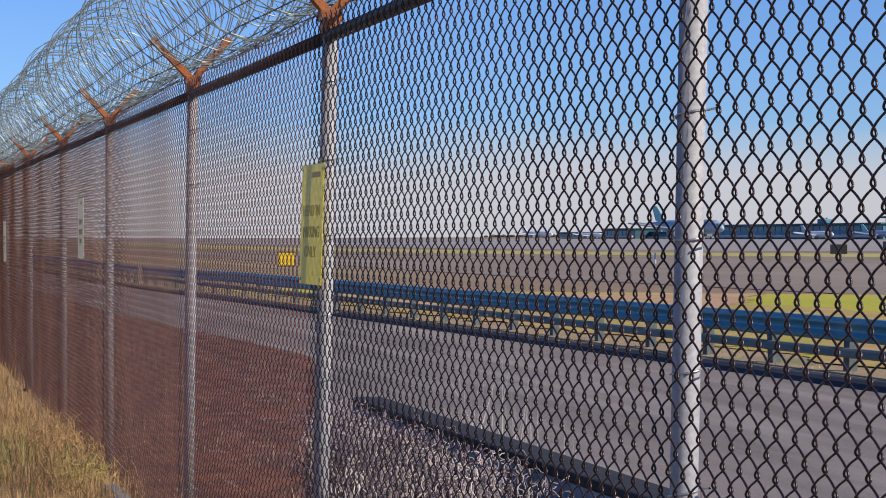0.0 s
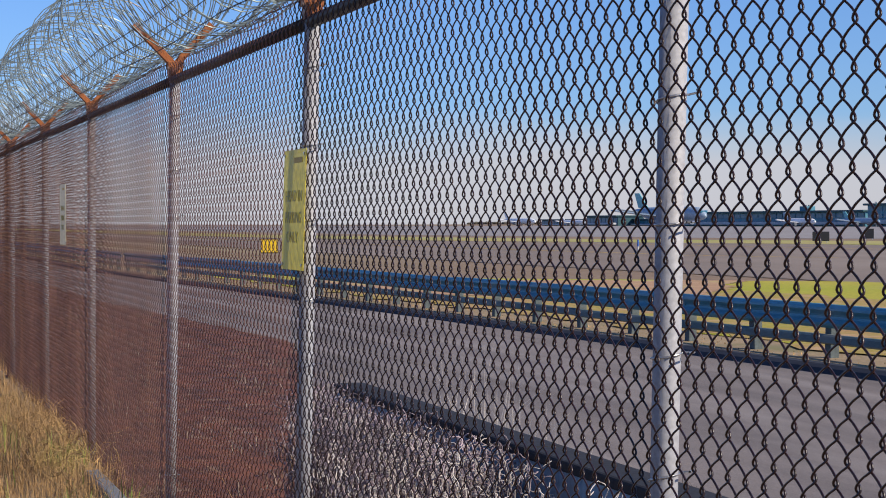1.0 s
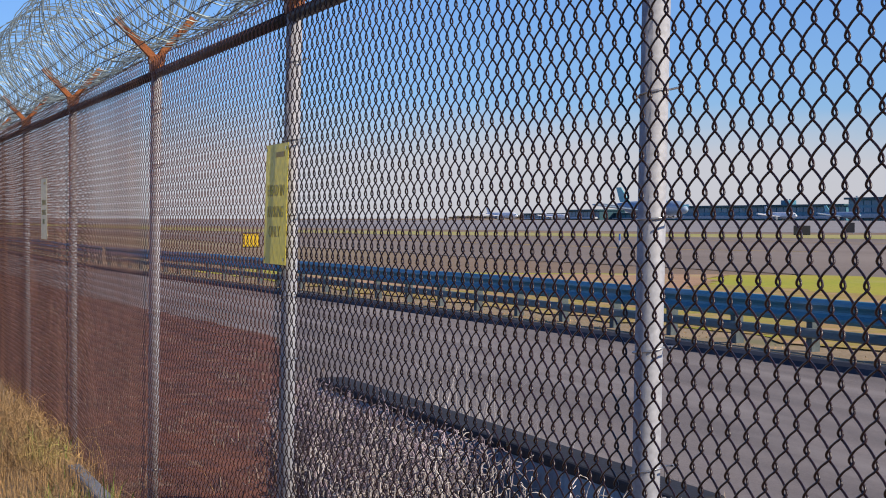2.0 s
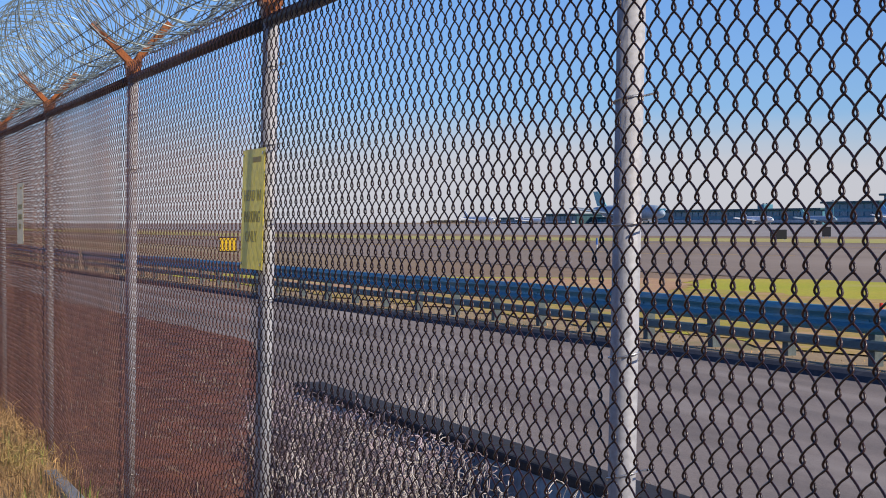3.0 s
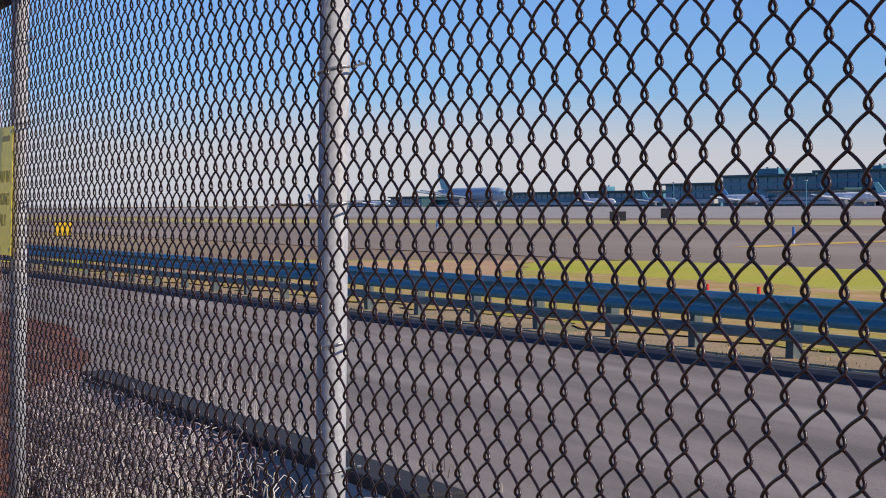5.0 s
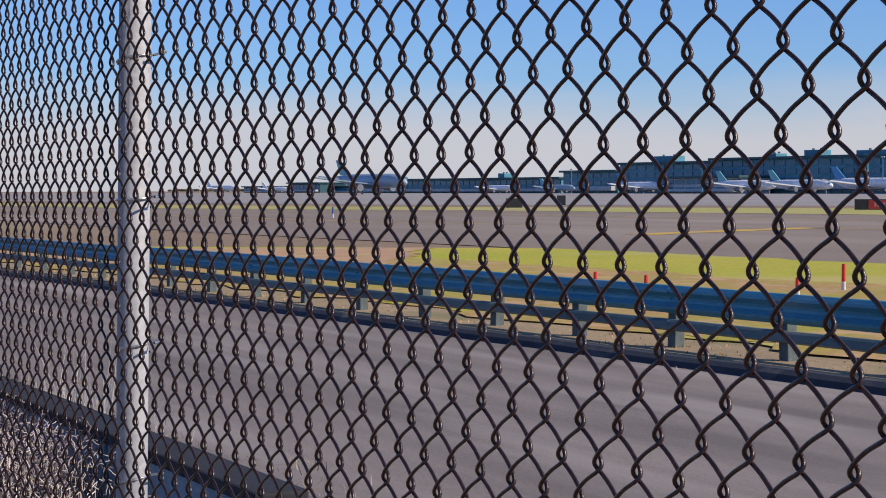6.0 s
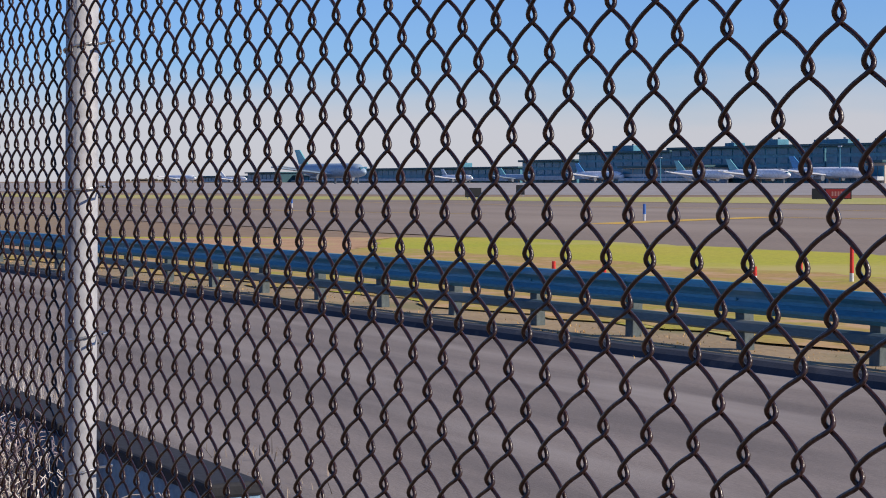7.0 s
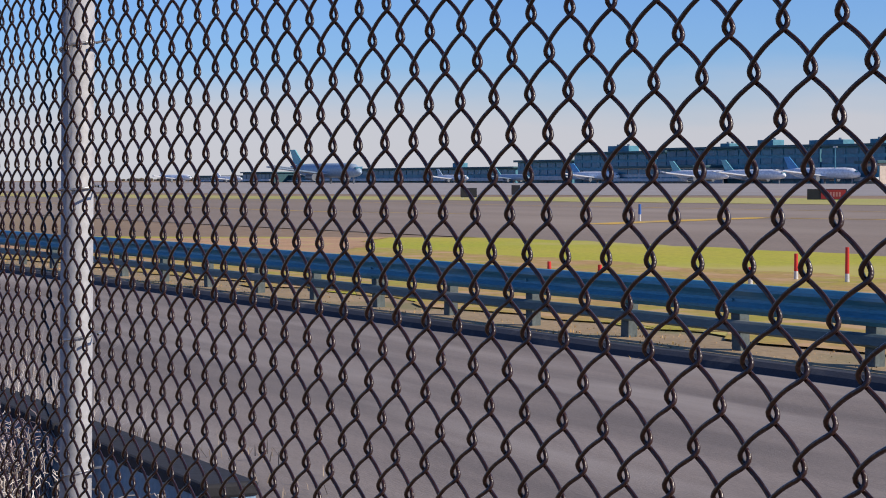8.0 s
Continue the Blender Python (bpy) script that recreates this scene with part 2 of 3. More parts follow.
def add_box(bm, c, s, rz=0.0, rx=0.0, ry=0.0, bevel=0.0):
    m = pose(*c, rx, ry, rz) @ Matrix.Diagonal((*s, 1))
    r = bmesh.ops.create_cube(bm, size=1.0, matrix=m)
    if bevel:
        es = list({e for v in r["verts"] for e in v.link_edges})
        bmesh.ops.bevel(bm, geom=es, offset=bevel, segments=2, affect="EDGES", profile=0.5)
    return bm


def box(c, s, bevel=0.0, **k):
    return add_box(bmesh.new(), c, s, bevel=bevel, **k)


def add_cyl(bm, p0, p1, r0, r1=None, seg=12, caps=True):
    p0, p1 = Vector(p0), Vector(p1)
    d = p1 - p0
    m = Matrix.Translation((p0 + p1) / 2) @ d.to_track_quat("Z", "Y").to_matrix().to_4x4()
    bmesh.ops.create_cone(bm, cap_ends=caps, segments=seg, radius1=r0, radius2=r0 if r1 is None else r1, depth=d.length, matrix=m)
    return bm


def cyl(p0, p1, r0, r1=None, seg=12):
    return add_cyl(bmesh.new(), p0, p1, r0, r1, seg)


def tube_arrays(pts, r, sides):
    """Vertices and faces of a tube along a polyline (numpy array n x 3)."""
    n = len(pts)
    tan = np.gradient(pts, axis=0)
    tan /= np.linalg.norm(tan, axis=1)[:, None] + 1e-12
    ref = np.array([0.0, 1.0, 0.0]) if abs(tan[:, 1]).mean() < 0.7 else np.array([0.0, 0.0, 1.0])
    s = np.cross(tan, ref)
    s /= np.linalg.norm(s, axis=1)[:, None] + 1e-12
    u = np.cross(s, tan)
    a = np.arange(sides) * 2 * np.pi / sides
    v = pts[:, None, :] + r * (np.cos(a)[None, :, None] * s[:, None, :] + np.sin(a)[None, :, None] * u[:, None, :])
    i = np.arange(n - 1)[:, None] * sides
    k = np.arange(sides)[None, :]
    k2 = (k + 1) % sides
    f = np.stack([i + k, i + k2, i + sides + k2, i + sides + k], -1).reshape(-1, 4)
    return v.reshape(-1, 3), f


def mesh_from(name, chunks, material, smooth=True):
    """One mesh from a list of (vertices, faces) arrays."""
    vs, fs, off = [], [], 0
    for v, f in chunks:
        vs.append(v)
        fs.extend((f + off).tolist())
        off += len(v)
    me = bpy.data.meshes.new(name)
    me.from_pydata(np.concatenate(vs).tolist(), [], fs)
    me.materials.append(M[material])
    if smooth:
        me.shade_smooth()
    return me


def under(ob, parent, label=""):
    ob.parent = parent
    if label:
        ob["label"] = label
    return ob


def dip(y):
    """The far apron lies a little lower than the road."""
    return -0.0033 * min(520.0, max(0.0, y - 190.0))


def road_y(x, v, reach=-70.0):
    """The road runs at a slight angle to the fence and straightens far off; v counts across it."""
    return v + 0.052 * max(x, reach)


def sheet(name, x0, x1, y0, y1, z, material, label, category, nx=1, ny=1, wob=0.0, edge=0.0, kind="structure"):
    """A ground strip with an uneven outline and slight unevenness."""
    low = y0 if callable(y0) else (lambda x: y0)
    high = y1 if callable(y1) else (lambda x: y1)
    xs = [x0 + (x1 - x0) * i / nx for i in range(nx + 1)]
    cuts = [j / ny for j in range(ny + 1)]
    bm = bmesh.new()
    g = [[None] * (ny + 1) for _ in range(nx + 1)]
    for i in range(nx + 1):
        for j in range(ny + 1):
            x = xs[i]
            y = low(x) + (high(x) - low(x)) * cuts[j]
            k = 0.0
            if j in (0, ny) and edge:
                k = edge * noise.noise((x * 0.9, y, 3.1)) + 0.5 * edge * noise.noise((x * 3.7, y, 9.1))
            h = wob * noise.noise((x * 0.8, y * 0.8, 0.5)) if wob else 0.0
            g[i][j] = bm.verts.new((x, y + k, z + h + dip(y)))
    for i in range(nx):
        for j in range(ny):
            bm.faces.new((g[i][j], g[i + 1][j], g[i + 1][j + 1], g[i][j + 1]))
    ob = part(name, bm, material, smooth=True)
    return tagged(ob, label, category, kind=kind)


# ---- the ground and the road ----
sheet("ground", -4500, 4500, -4500, 4500, 0.0, "field", "flat dry brown field reaching the horizon", "ground", 60, 60)


def verge_edge(x):
    """The red soil is wider where no barrier stands."""
    return float(np.interp(x, (-120, -51, -40, -30, -25, -21, -15, -9.3), (2.4, 3.3, 3.5, 4.15, 4.3, 3.6, 2.3, 1.3)))


def strip_edge(v, left):
    """The far strips draw nearer where the taxiway bends away."""
    return lambda x: road_y(x, v * float(np.interp(x, (-260, -175, -130, -90), (left, left + 0.12, 0.93, 1.0))), -160.0)


sheet("verge", -120, -6.0, 0.05, lambda x: verge_edge(x) + 0.08, 0.016, "soil", "red-brown bare soil along the fence foot", "soil", 460, 16, 0.0, 0.16)
sheet("verge", -9.6, 30, lambda x: max(0.06, min(1.3, (-5.7 - x) / 4.27)), 1.6, 0.026, "darksoil", "grey-brown soil between the fence and the barrier", "soil", 150, 10, 0.0, 0.05)
sheet("road", -420, 160, lambda x: verge_edge(x) - 0.25, lambda x: road_y(x, 10.02), 0.010, "asphalt", "worn grey asphalt perimeter road", "road", 500, 6, 0.0, 0.05)
sheet("shoulder", -420, 160, lambda x: road_y(x, 10.12), lambda x: road_y(x, 12.6), 0.020, "drysoil", "tan gravel and dry grass under the guardrail", "shoulder", 400, 4, 0.012, 0.12)
sheet("turf", -60, 160, lambda x: road_y(x, 12.2), lambda x: road_y(x, float(np.interp(x, (-60, -54, -46), (14.0, 19.0, 28.6)))), 0.036, "turf", "patchy green and yellow airfield grass", "grass", 240, 6, 0.0, 0.5)
sheet("dry_turf", -46, 160, lambda x: road_y(x, 12.0), lambda x: road_y(x, 21.8), 0.041, "dryturf", "dry tan and yellow grass beside the shoulder", "grass", 300, 4, 0.0, 0.9)
sheet("soil_patch", -54, -37, lambda x: road_y(x, 12.4 + max(0.0, (x + 44) * 0.6)), lambda x: road_y(x, min(27.6 - max(0.0, (x + 51) * 0.65), 14.5 + (x + 54) * 2.0)), 0.046, "orangesoil", "bare orange-tan soil patch in the grass", "soil", 160, 4, 0.0, 0.6)
sheet("taxiway", -900, 500, lambda x: road_y(x, 28.2), strip_edge(82, 0.62), 0.024, "taxiway", "wide grey-brown asphalt taxiway", "taxiway", 260, 6, 0.0, 0.1)
sheet("grass_strip", -700, 500, strip_edge(82.6, 0.62), strip_edge(112, 0.60), 0.030, "strip", "yellow-green grass strip between taxiways", "grass", 220, 4, 0.0, 0.8)
sheet("apron", -2200, 900, strip_edge(138, 0.60), 1500, 0.024, "apron", "pale concrete apron before the terminal", "apron", 120, 19)


def kerb():
    bm = bmesh.new()
    prof = [(9.94, 0.0), (9.98, 0.07), (10.05, 0.11), (10.17, 0.11), (10.22, 0.0)]
    xs = np.linspace(-420, 160, 500)
    rows = []
    for x in xs:
        w = 0.03 * noise.noise((x * 0.7, 0, 0))
        rows.append([bm.verts.new((x, road_y(x, y) + w, z * (1 + 0.25 * noise.noise((x * 1.3, 1, 0))))) for y, z in prof])
    for a, b in zip(rows, rows[1:]):
        for i in range(len(prof) - 1):
            bm.faces.new((a[i], b[i], b[i + 1], a[i + 1]))
    ob = part("kerb", bm, "kerb", smooth=False)
    return tagged(ob, "low asphalt kerb beside the road, darkened with painted-in shade", "kerb", kind="structure")


kerb()


def paint_line(pts, width, z=0.034):
    bm = bmesh.new()
    pts = [Vector((x, y, z)) for x, y in pts]
    prev = None
    for i, p in enumerate(pts):
        d = (pts[min(i + 1, len(pts) - 1)] - pts[max(i - 1, 0)]).normalized()
        s = Vector((-d.y, d.x, 0)) * width / 2
        cur = (bm.verts.new(p - s), bm.verts.new(p + s))
        if prev:
            bm.faces.new((prev[0], cur[0], cur[1], prev[1]))
        prev = cur
    ob = part("taxiway_line", bm, "linepaint")
    return tagged(ob, "worn yellow painted taxiway line", "marking", "taxiway lines", "structure")


def arc(p0, p1, p2, n=24):
    return [((1 - t) ** 2 * p0[0] + 2 * t * (1 - t) * p1[0] + t * t * p2[0], (1 - t) ** 2 * p0[1] + 2 * t * (1 - t) * p1[1] + t * t * p2[1])
            for t in (i / n for i in range(n + 1))]


paint_line(arc((-58.3, 37.1), (-61.0, 42.0), (-64.0, 49.7)), 1.5)
paint_line(arc((-64.0, 49.7), (-62.0, 49.2), (-58.6, 51.0)) + [(-30, 53.0), (120, 62.0)], 0.45)
paint_line([(-300, 32.0), (-88.9, 39.9), (-78.5, 43.4)], 0.40)
paint_line([(-420, 47.0), (-160, 55.0), (-60, 64.0), (160, 72.0)], 0.30)


# ---- the chain-link fence ----
Q, P, Z0 = 0.076, 0.0839, 1.873       # mesh columns, rows, height of the first row
BAY = 3.45
FIRST, LAST = -9, 2
POSTS = {-9: (-35.6, 0.0), -8: (-31.9, 0.0), -7: (-28.2, 0.0), -6: (-24.4, 0.0), -5: (-20.5, 0.0), -4: (-16.42, 0.0), -3: (-12.75, 0.04), -2: (-8.93, 0.095), -1: (-5.68, 0.105),
         0: (-2.305, 0.055), 1: (1.12, 0.05), 2: (4.5, 0.04)}   # x half way up, and lean


def rail_z(x):
    """The top rail rises slowly to the far end."""
    return 2.505 - 0.0055 * x


fence = thing("chain_link_fence", "tall brown-coated chain-link fence on grey steel posts", "fence", (FIRST * BAY, 0, 0))
FX = Matrix.Translation((-FIRST * BAY, 0, 0))


def fence_part(name, data, at, label=""):
    ob = new(name, data)
    ob.parent = fence
    ob.location = (at[0] - FIRST * BAY, at[1], at[2])
    if label:
        ob["label"] = label
    return ob


def post_mesh():
    bm = bmesh.new()
    add_cyl(bm, (0, 0, -0.3), (0, 0, 2.53), 0.0305, seg=20)
    add_cyl(bm, (0, 0, 2.53), (0, 0, 2.56), 0.036, 0.031, seg=20)
    me = bpy.data.meshes.new("post")
    bm.to_mesh(me)
    bm.free()
    me.materials.append(M["post"])
    for f in me.polygons:
        f.use_smooth = len(f.vertices) == 4
    return me


def tie_mesh():
    a = np.linspace(-2.9, 2.9, 18)
    pts = np.stack([0.0337 * np.sin(a), -0.0337 * np.cos(a), 0.012 * np.sin(a * 0.5)], 1)
    pts = np.concatenate([pts, [[0.035, 0.052, 0.016], [0.055, 0.035, 0.018]]])
    return mesh_from("tie", [tube_arrays(pts, 0.0026, 5)], "tie")


def arm_mesh(side):
    """A pressed steel angle arm leaning out at 45 degrees."""
    bm = bmesh.new()
    d = Vector((0, side * 0.68, 0.73)).normalized()
    n = Vector((0, -side * d.z, abs(d.y)))
    for off, wid, th in ((0.0, 0.042, 0.005), (0.019, 0.005, 0.034)):
        c = d * 0.16 + n * (off if wid < 0.02 else 0)
        m = Matrix.Translation(c) @ d.to_track_quat("Z", "Y").to_matrix().to_4x4()
        bmesh.ops.create_cube(bm, size=1, matrix=m @ Matrix.Diagonal((wid, th, 0.345, 1)))
    bmesh.ops.bevel(bm, geom=list(bm.edges), offset=0.0012, segments=1, affect="EDGES")
    me = bpy.data.meshes.new("arm")
    bm.to_mesh(me)
    bm.free()
    me.materials.append(M["rust"])
    return me


def arm_base_mesh():
    bm = bmesh.new()
    add_cyl(bm, (0, 0, -0.03), (0, 0, 0.03), 0.041, seg=16)
    add_box(bm, (0, 0, 0.04), (0.05, 0.09, 0.05), bevel=0.008)
    me = bpy.data.meshes.new("arm_base")
    bm.to_mesh(me)
    bm.free()
    me.materials.append(M["rust"])
    return me


PM, TM, AM, BM2, BASE = post_mesh(), tie_mesh(), arm_mesh(-1), arm_mesh(1), arm_base_mesh()
POST_Y = 0.046
for n in range(FIRST, LAST + 1):
    x, lean = POSTS[n]
    lift = rail_z(x) - 2.505
    post = fence_part("post", PM, (x - lean * 1.5, POST_Y, lift))
    post.rotation_euler = (0, lean, 0)
    x += lean * 1.0
    for i, z in enumerate((0.30, 0.62, 0.91, 1.19, 1.45, 1.75, 2.03, 2.33)):
        t = new("tie", TM)
        t.parent = post
        t.location = (0, 0, z + 0.015 * math.sin(n * 3 + i * 5))
        t.rotation_euler = (0.05 * math.sin(i * 2.1 + n), 0.12 * math.sin(i * 1.7 + n * 2), 0.25 * math.sin(i + n))
    base = fence_part("arm_bracket", BASE, (x, POST_Y, lift + 2.545), "rusted steel arm bracket")
    for k, me in ((0, AM), (1, BM2)):
        a = fence_part("arm", me, (x, POST_Y, lift + 2.56), "rusted outrigger arm")
        a.rotation_euler = (radians(random.uniform(-2, 2)), radians(random.uniform(-1, 1)), radians(random.uniform(-4, 4)))

for n in range(FIRST, LAST):
    xa, xb = (POSTS[k][0] + POSTS[k][1] * 0.95 for k in (n, n + 1))
    mid = Vector(((xa + xb) / 2, POST_Y - 0.006, (rail_z(xa) + rail_z(xb)) / 2))
    me = bpy.data.meshes.new("top_rail")
    bm = cyl((xa - mid.x, 0, rail_z(xa) - mid.z), (xb - mid.x, 0, rail_z(xb) - mid.z), 0.025, seg=14)
    bm.to_mesh(me)
    bm.free()
    me.materials.append(M["rail"])
    me.shade_smooth()
    fence_part("top_rail", me, mid, "dark round top rail")


def row_rise(x):
    """The rows run a little uphill to the right."""
    x = max(x, -7.0)
    return 0.0108 * x + 0.00074 * x * x


RACK = 0.034                           # the fabric is racked a little sideways


# sideways run of one bend: leaves the hook flat, arches over, and drops into the next hook
BEND = np.linalg.solve(np.array([[a ** k for k in range(7)] for a in (0.0, 0.13, 0.44, 0.80, 1.0)]
                                + [[k * a ** max(0, k - 1) for k in range(7)] for a in (0.0, 1.0)]),
                       np.array([-1.0, -0.75, 0.19, 0.90, 1.0, 0.0, 0.0]))


def wire_mesh(steps, sides, odd, hi, lo, material):
    """One bent mesh wire: a flattened spiral that hooks into its neighbours. z counts from the eye-high row."""
    first = -0.006 + (P / 2 if odd else 0)
    u = np.arange((lo - first) / P, (hi - first) / P, 1.0 / steps)
    v = 1 - (2 * u - np.floor(2 * u))                          # 0..1 downwards from one hook to the next
    side = np.where(np.floor(2 * u) % 2 == 0, -1.0, 1.0)
    run = sum(c * v ** k for k, c in enumerate(BEND))
    x = Q / 4 + side * (Q / 4 + 0.0035) * run
    y = side * 0.0034 * np.tanh(3.2 * np.sin(np.pi * v))
    return mesh_from("wire", [tube_arrays(np.stack([x, y, first + u * P], 1), 0.00245 if material == "wire" else 0.0020, sides)], material)


j0, j1 = round(POSTS[FIRST][0] / (Q / 2)), round(POSTS[LAST][0] / (Q / 2))
cut_far, cut_near, cut_sunlit, cut_past = round(-8.9 / (Q / 2)), round(-3.2 / (Q / 2)), round(-5.7 / (Q / 2)), round(1.2 / (Q / 2))
fabric = fence_part("fence_mesh", None, (0, 0, 0), "woven brown chain-link mesh")
fabric.location = (0, 0, 0)
kept_wires, rest_chunks, past_chunks = {}, [], []
for j in range(j0, j1):
    x = j * Q / 2
    near = j >= cut_near
    # rust marks the left bays, whose wires carry the painted-in sunlight
    rust = j < cut_sunlit
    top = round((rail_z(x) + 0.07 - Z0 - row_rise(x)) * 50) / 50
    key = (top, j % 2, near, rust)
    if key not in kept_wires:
        kept_wires[key] = wire_mesh(26 if near else 16, 6 if near else 4, j % 2, top + 0.02 * (j % 2), 0.03 - Z0, "sunlitwire" if rust else "wire")
    m = Matrix.Translation((x - FIRST * BAY, 0, Z0 + row_rise(x))) @ pose(0, 0, 0, 0, math.degrees(RACK), 0)
    if cut_far <= j < cut_past:
        w = new("wire", kept_wires[key])
        w.parent = fabric
        w.matrix_local = m
    else:
        me = kept_wires[key]
        v = np.array([q.co[:] for q in me.vertices])
        f = np.array([q.vertices[:] for q in me.polygons])
        mm = np.array(m)
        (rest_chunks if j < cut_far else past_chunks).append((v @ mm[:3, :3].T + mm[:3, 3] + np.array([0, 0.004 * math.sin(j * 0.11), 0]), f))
# the far bays get the sunlight-coloured copy, the bays past the end plain wire
for chunks, paint in ((rest_chunks, "farlitwire"), (past_chunks, "wire")):
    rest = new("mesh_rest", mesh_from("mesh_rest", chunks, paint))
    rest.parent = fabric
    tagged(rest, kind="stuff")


# ---- razor wire and barbed strands in the arms ----
def coil(name, parent, turns_per_m, radius, phase, hand, z, r):
    x0, x1 = POSTS[FIRST][0] - 0.3, POSTS[LAST][0] + 0.2
    n = int((x1 - x0) * turns_per_m * 26)
    s = np.linspace(0, 1, n)
    x = x0 + (x1 - x0) * s
    wob = 0.02 * np.sin(x * 2.3 + phase) + 0.015 * np.sin(x * 5.1)
    a = hand * 2 * np.pi * turns_per_m * (x1 - x0) * s + phase
    rr = radius + wob + 0.012 * np.sin(a * 3.0)
    pts = np.stack([x + 0.05 * np.sin(a + 1.0), rr * np.cos(a) + POST_Y, z - 0.0055 * x + rr * np.sin(a) + 0.02 * np.sin(x * 1.1)], 1)
    chunks = [tube_arrays(pts, r, 4)]
    # clipped blades along the coil
    for i in range(3, n - 3, 3):
        p, t = pts[i], pts[i + 1] - pts[i - 1]
        t = t / np.linalg.norm(t)
        o = np.cross(t, [0.3, 1, 0.2])
        o /= np.linalg.norm(o)
        k = np.cross(t, o)
        L, W, H = 0.016, 0.008, 0.0012
        v = np.array([p - t * L + o * W, p + t * L + o * W, p + t * L - o * W, p - t * L - o * W, p + k * H, p - k * H])
        f4 = np.array([[0, 4, 3, 5], [1, 2, 4, 4], [0, 1, 4, 4], [3, 4, 2, 2], [0, 5, 1, 1], [2, 1, 5, 5], [3, 2, 5, 5]])
        chunks.append((v, f4))
    fs = []
    vs = []
    off = 0
    for v, f in chunks:
        vs.append(v)
        for q in f.tolist():
            fs.append([i + off for i in dict.fromkeys(q)])
        off += len(v)
    me = bpy.data.meshes.new(name)
    me.from_pydata(np.concatenate(vs).tolist(), [], fs)
    me.materials.append(M["razor"])
    ob = new(name, me)
    ob.parent = parent
    return ob


razor = thing("razor_wire", "grey galvanised razor wire coils lying in the fence arms", "razor wire")
coil("coil", razor, 3.1, 0.385, 0.0, 1, 3.06, 0.0034)
coil("coil", razor, 2.8, 0.370, 2.0, -1, 3.05, 0.0034)
coil("coil", razor, 2.2, 0.29, 1.0, 1, 2.95, 0.0034)


def strand(y, z):
    x = np.arange(POSTS[FIRST][0], POSTS[LAST][0], 0.03)
    sag = -0.0055 * x - 0.02 * np.sin(np.pi * (x / BAY - np.floor(x / BAY)))
    chunks = []
    for ph in (0, np.pi):
        pts = np.stack([x, y + 0.0022 * np.cos(x * 90 + ph), z + sag + 0.0022 * np.sin(x * 90 + ph)], 1)
        chunks.append(tube_arrays(pts, 0.0018, 4))
    for i in range(2, len(x), 4):
        c = np.array([x[i], y, z + sag[i]])
        for d in ((0.3, 0.8, 0.6), (0.3, -0.6, 0.8)):
            d = np.array(d) * 0.018
            chunks.append(tube_arrays(np.stack([c - d, c, c + d]), 0.0014, 3))
    ob = new("barbed_strand", mesh_from("barbed_strand", chunks, "barb"))
    return tagged(ob, "twisted barbed wire strand stretched along the arms", "barbed wire", "barbed strands")


for side in (-1, 1):
    for d in (0.13, 0.215, 0.30):
        strand(POST_Y + side * (d * 0.68 + 0.02), 2.57 + d * 0.73 + 0.01)


# ---- yellow signs on the fence ----
def text_part(s, size, at, parent, material="ink", sx=1.0):
    c = bpy.data.curves.new("lettering", "FONT")
    c.body, c.size, c.align_x, c.align_y, c.extrude = s, size, "CENTER", "CENTER", 0.0006
    tmp = new("lettering", c)
    dg = bpy.context.evaluated_depsgraph_get()
    me = bpy.data.meshes.new_from_object(tmp.evaluated_get(dg))
    bpy.data.objects.remove(tmp)
    whole = bmesh.new()
    whole.from_mesh(me)
    left = set(whole.verts)
    while left:                                                # every letter is a piece of its own
        todo, island = [left.pop()], set()
        while todo:
            v = todo.pop()
            island.add(v)
            for e in v.link_edges:
                o = e.other_vert(v)
                if o in left:
                    left.remove(o)
                    todo.append(o)
        bm = bmesh.new()
        twin = {v: bm.verts.new(v.co) for v in sorted(island, key=lambda q: q.index)}
        for f in whole.faces:
            if f.verts[0] in island:
                bm.faces.new([twin[v] for v in f.verts])
        part("letter", bm, material, parent).matrix_local = pose(*at, 90, 0, 0) @ Matrix.Diagonal((sx, 1, 1, 1))
    whole.free()


def yellow_sign(x, z, w, h, tilt, plate="yellow", note="faded yellow metal sign with grey lettering, wired to the fence"):
    s = thing("warning_sign", note, "sign", (x, -0.018, z), 0, "yellow fence signs")
    s.rotation_euler = (radians(-tilt), 0, 0)
    skin = box((0, 0, 0), (w, 0.003, h))                       # a thin sheet with folded edges
    bmesh.ops.delete(skin, geom=[f for f in skin.faces if f.calc_center_median().y > 0.001], context="FACES_ONLY")
    part("plate", skin, plate, s)
    text_part("HEAD IN", 0.062, (0, -0.0026, 0.05), s, sx=1.18)
    text_part("PARKING", 0.062, (0, -0.0026, -0.032), s, sx=1.06)
    text_part("ONLY", 0.062, (-0.01, -0.0026, -0.108), s, sx=1.18)
    part("small_print", box((0.06, -0.002, h / 2 - 0.042), (0.14, 0.0016, 0.02)), "red_ink", s, "faded red bar of small print")
    for dx in (-1, 1):
        for dz in (-1, 1):
            part("bolt", cyl((dx * (w / 2 - 0.02), -0.006, dz * (h / 2 - 0.02)), (dx * (w / 2 - 0.02), 0.004, dz * (h / 2 - 0.02)), 0.006, seg=8), "tie", s)


yellow_sign(-5.625, 1.818, 0.368, 0.462, 1.9)
yellow_sign(-14.2, 1.845, 0.46, 0.50, 0.0, "paleyellow", "bleached pale yellow metal sign wired to the fence")
yellow_sign(-24.0, 1.72, 0.50, 0.54, 0.0, "paleyellow", "bleached pale yellow metal sign wired to the fence")


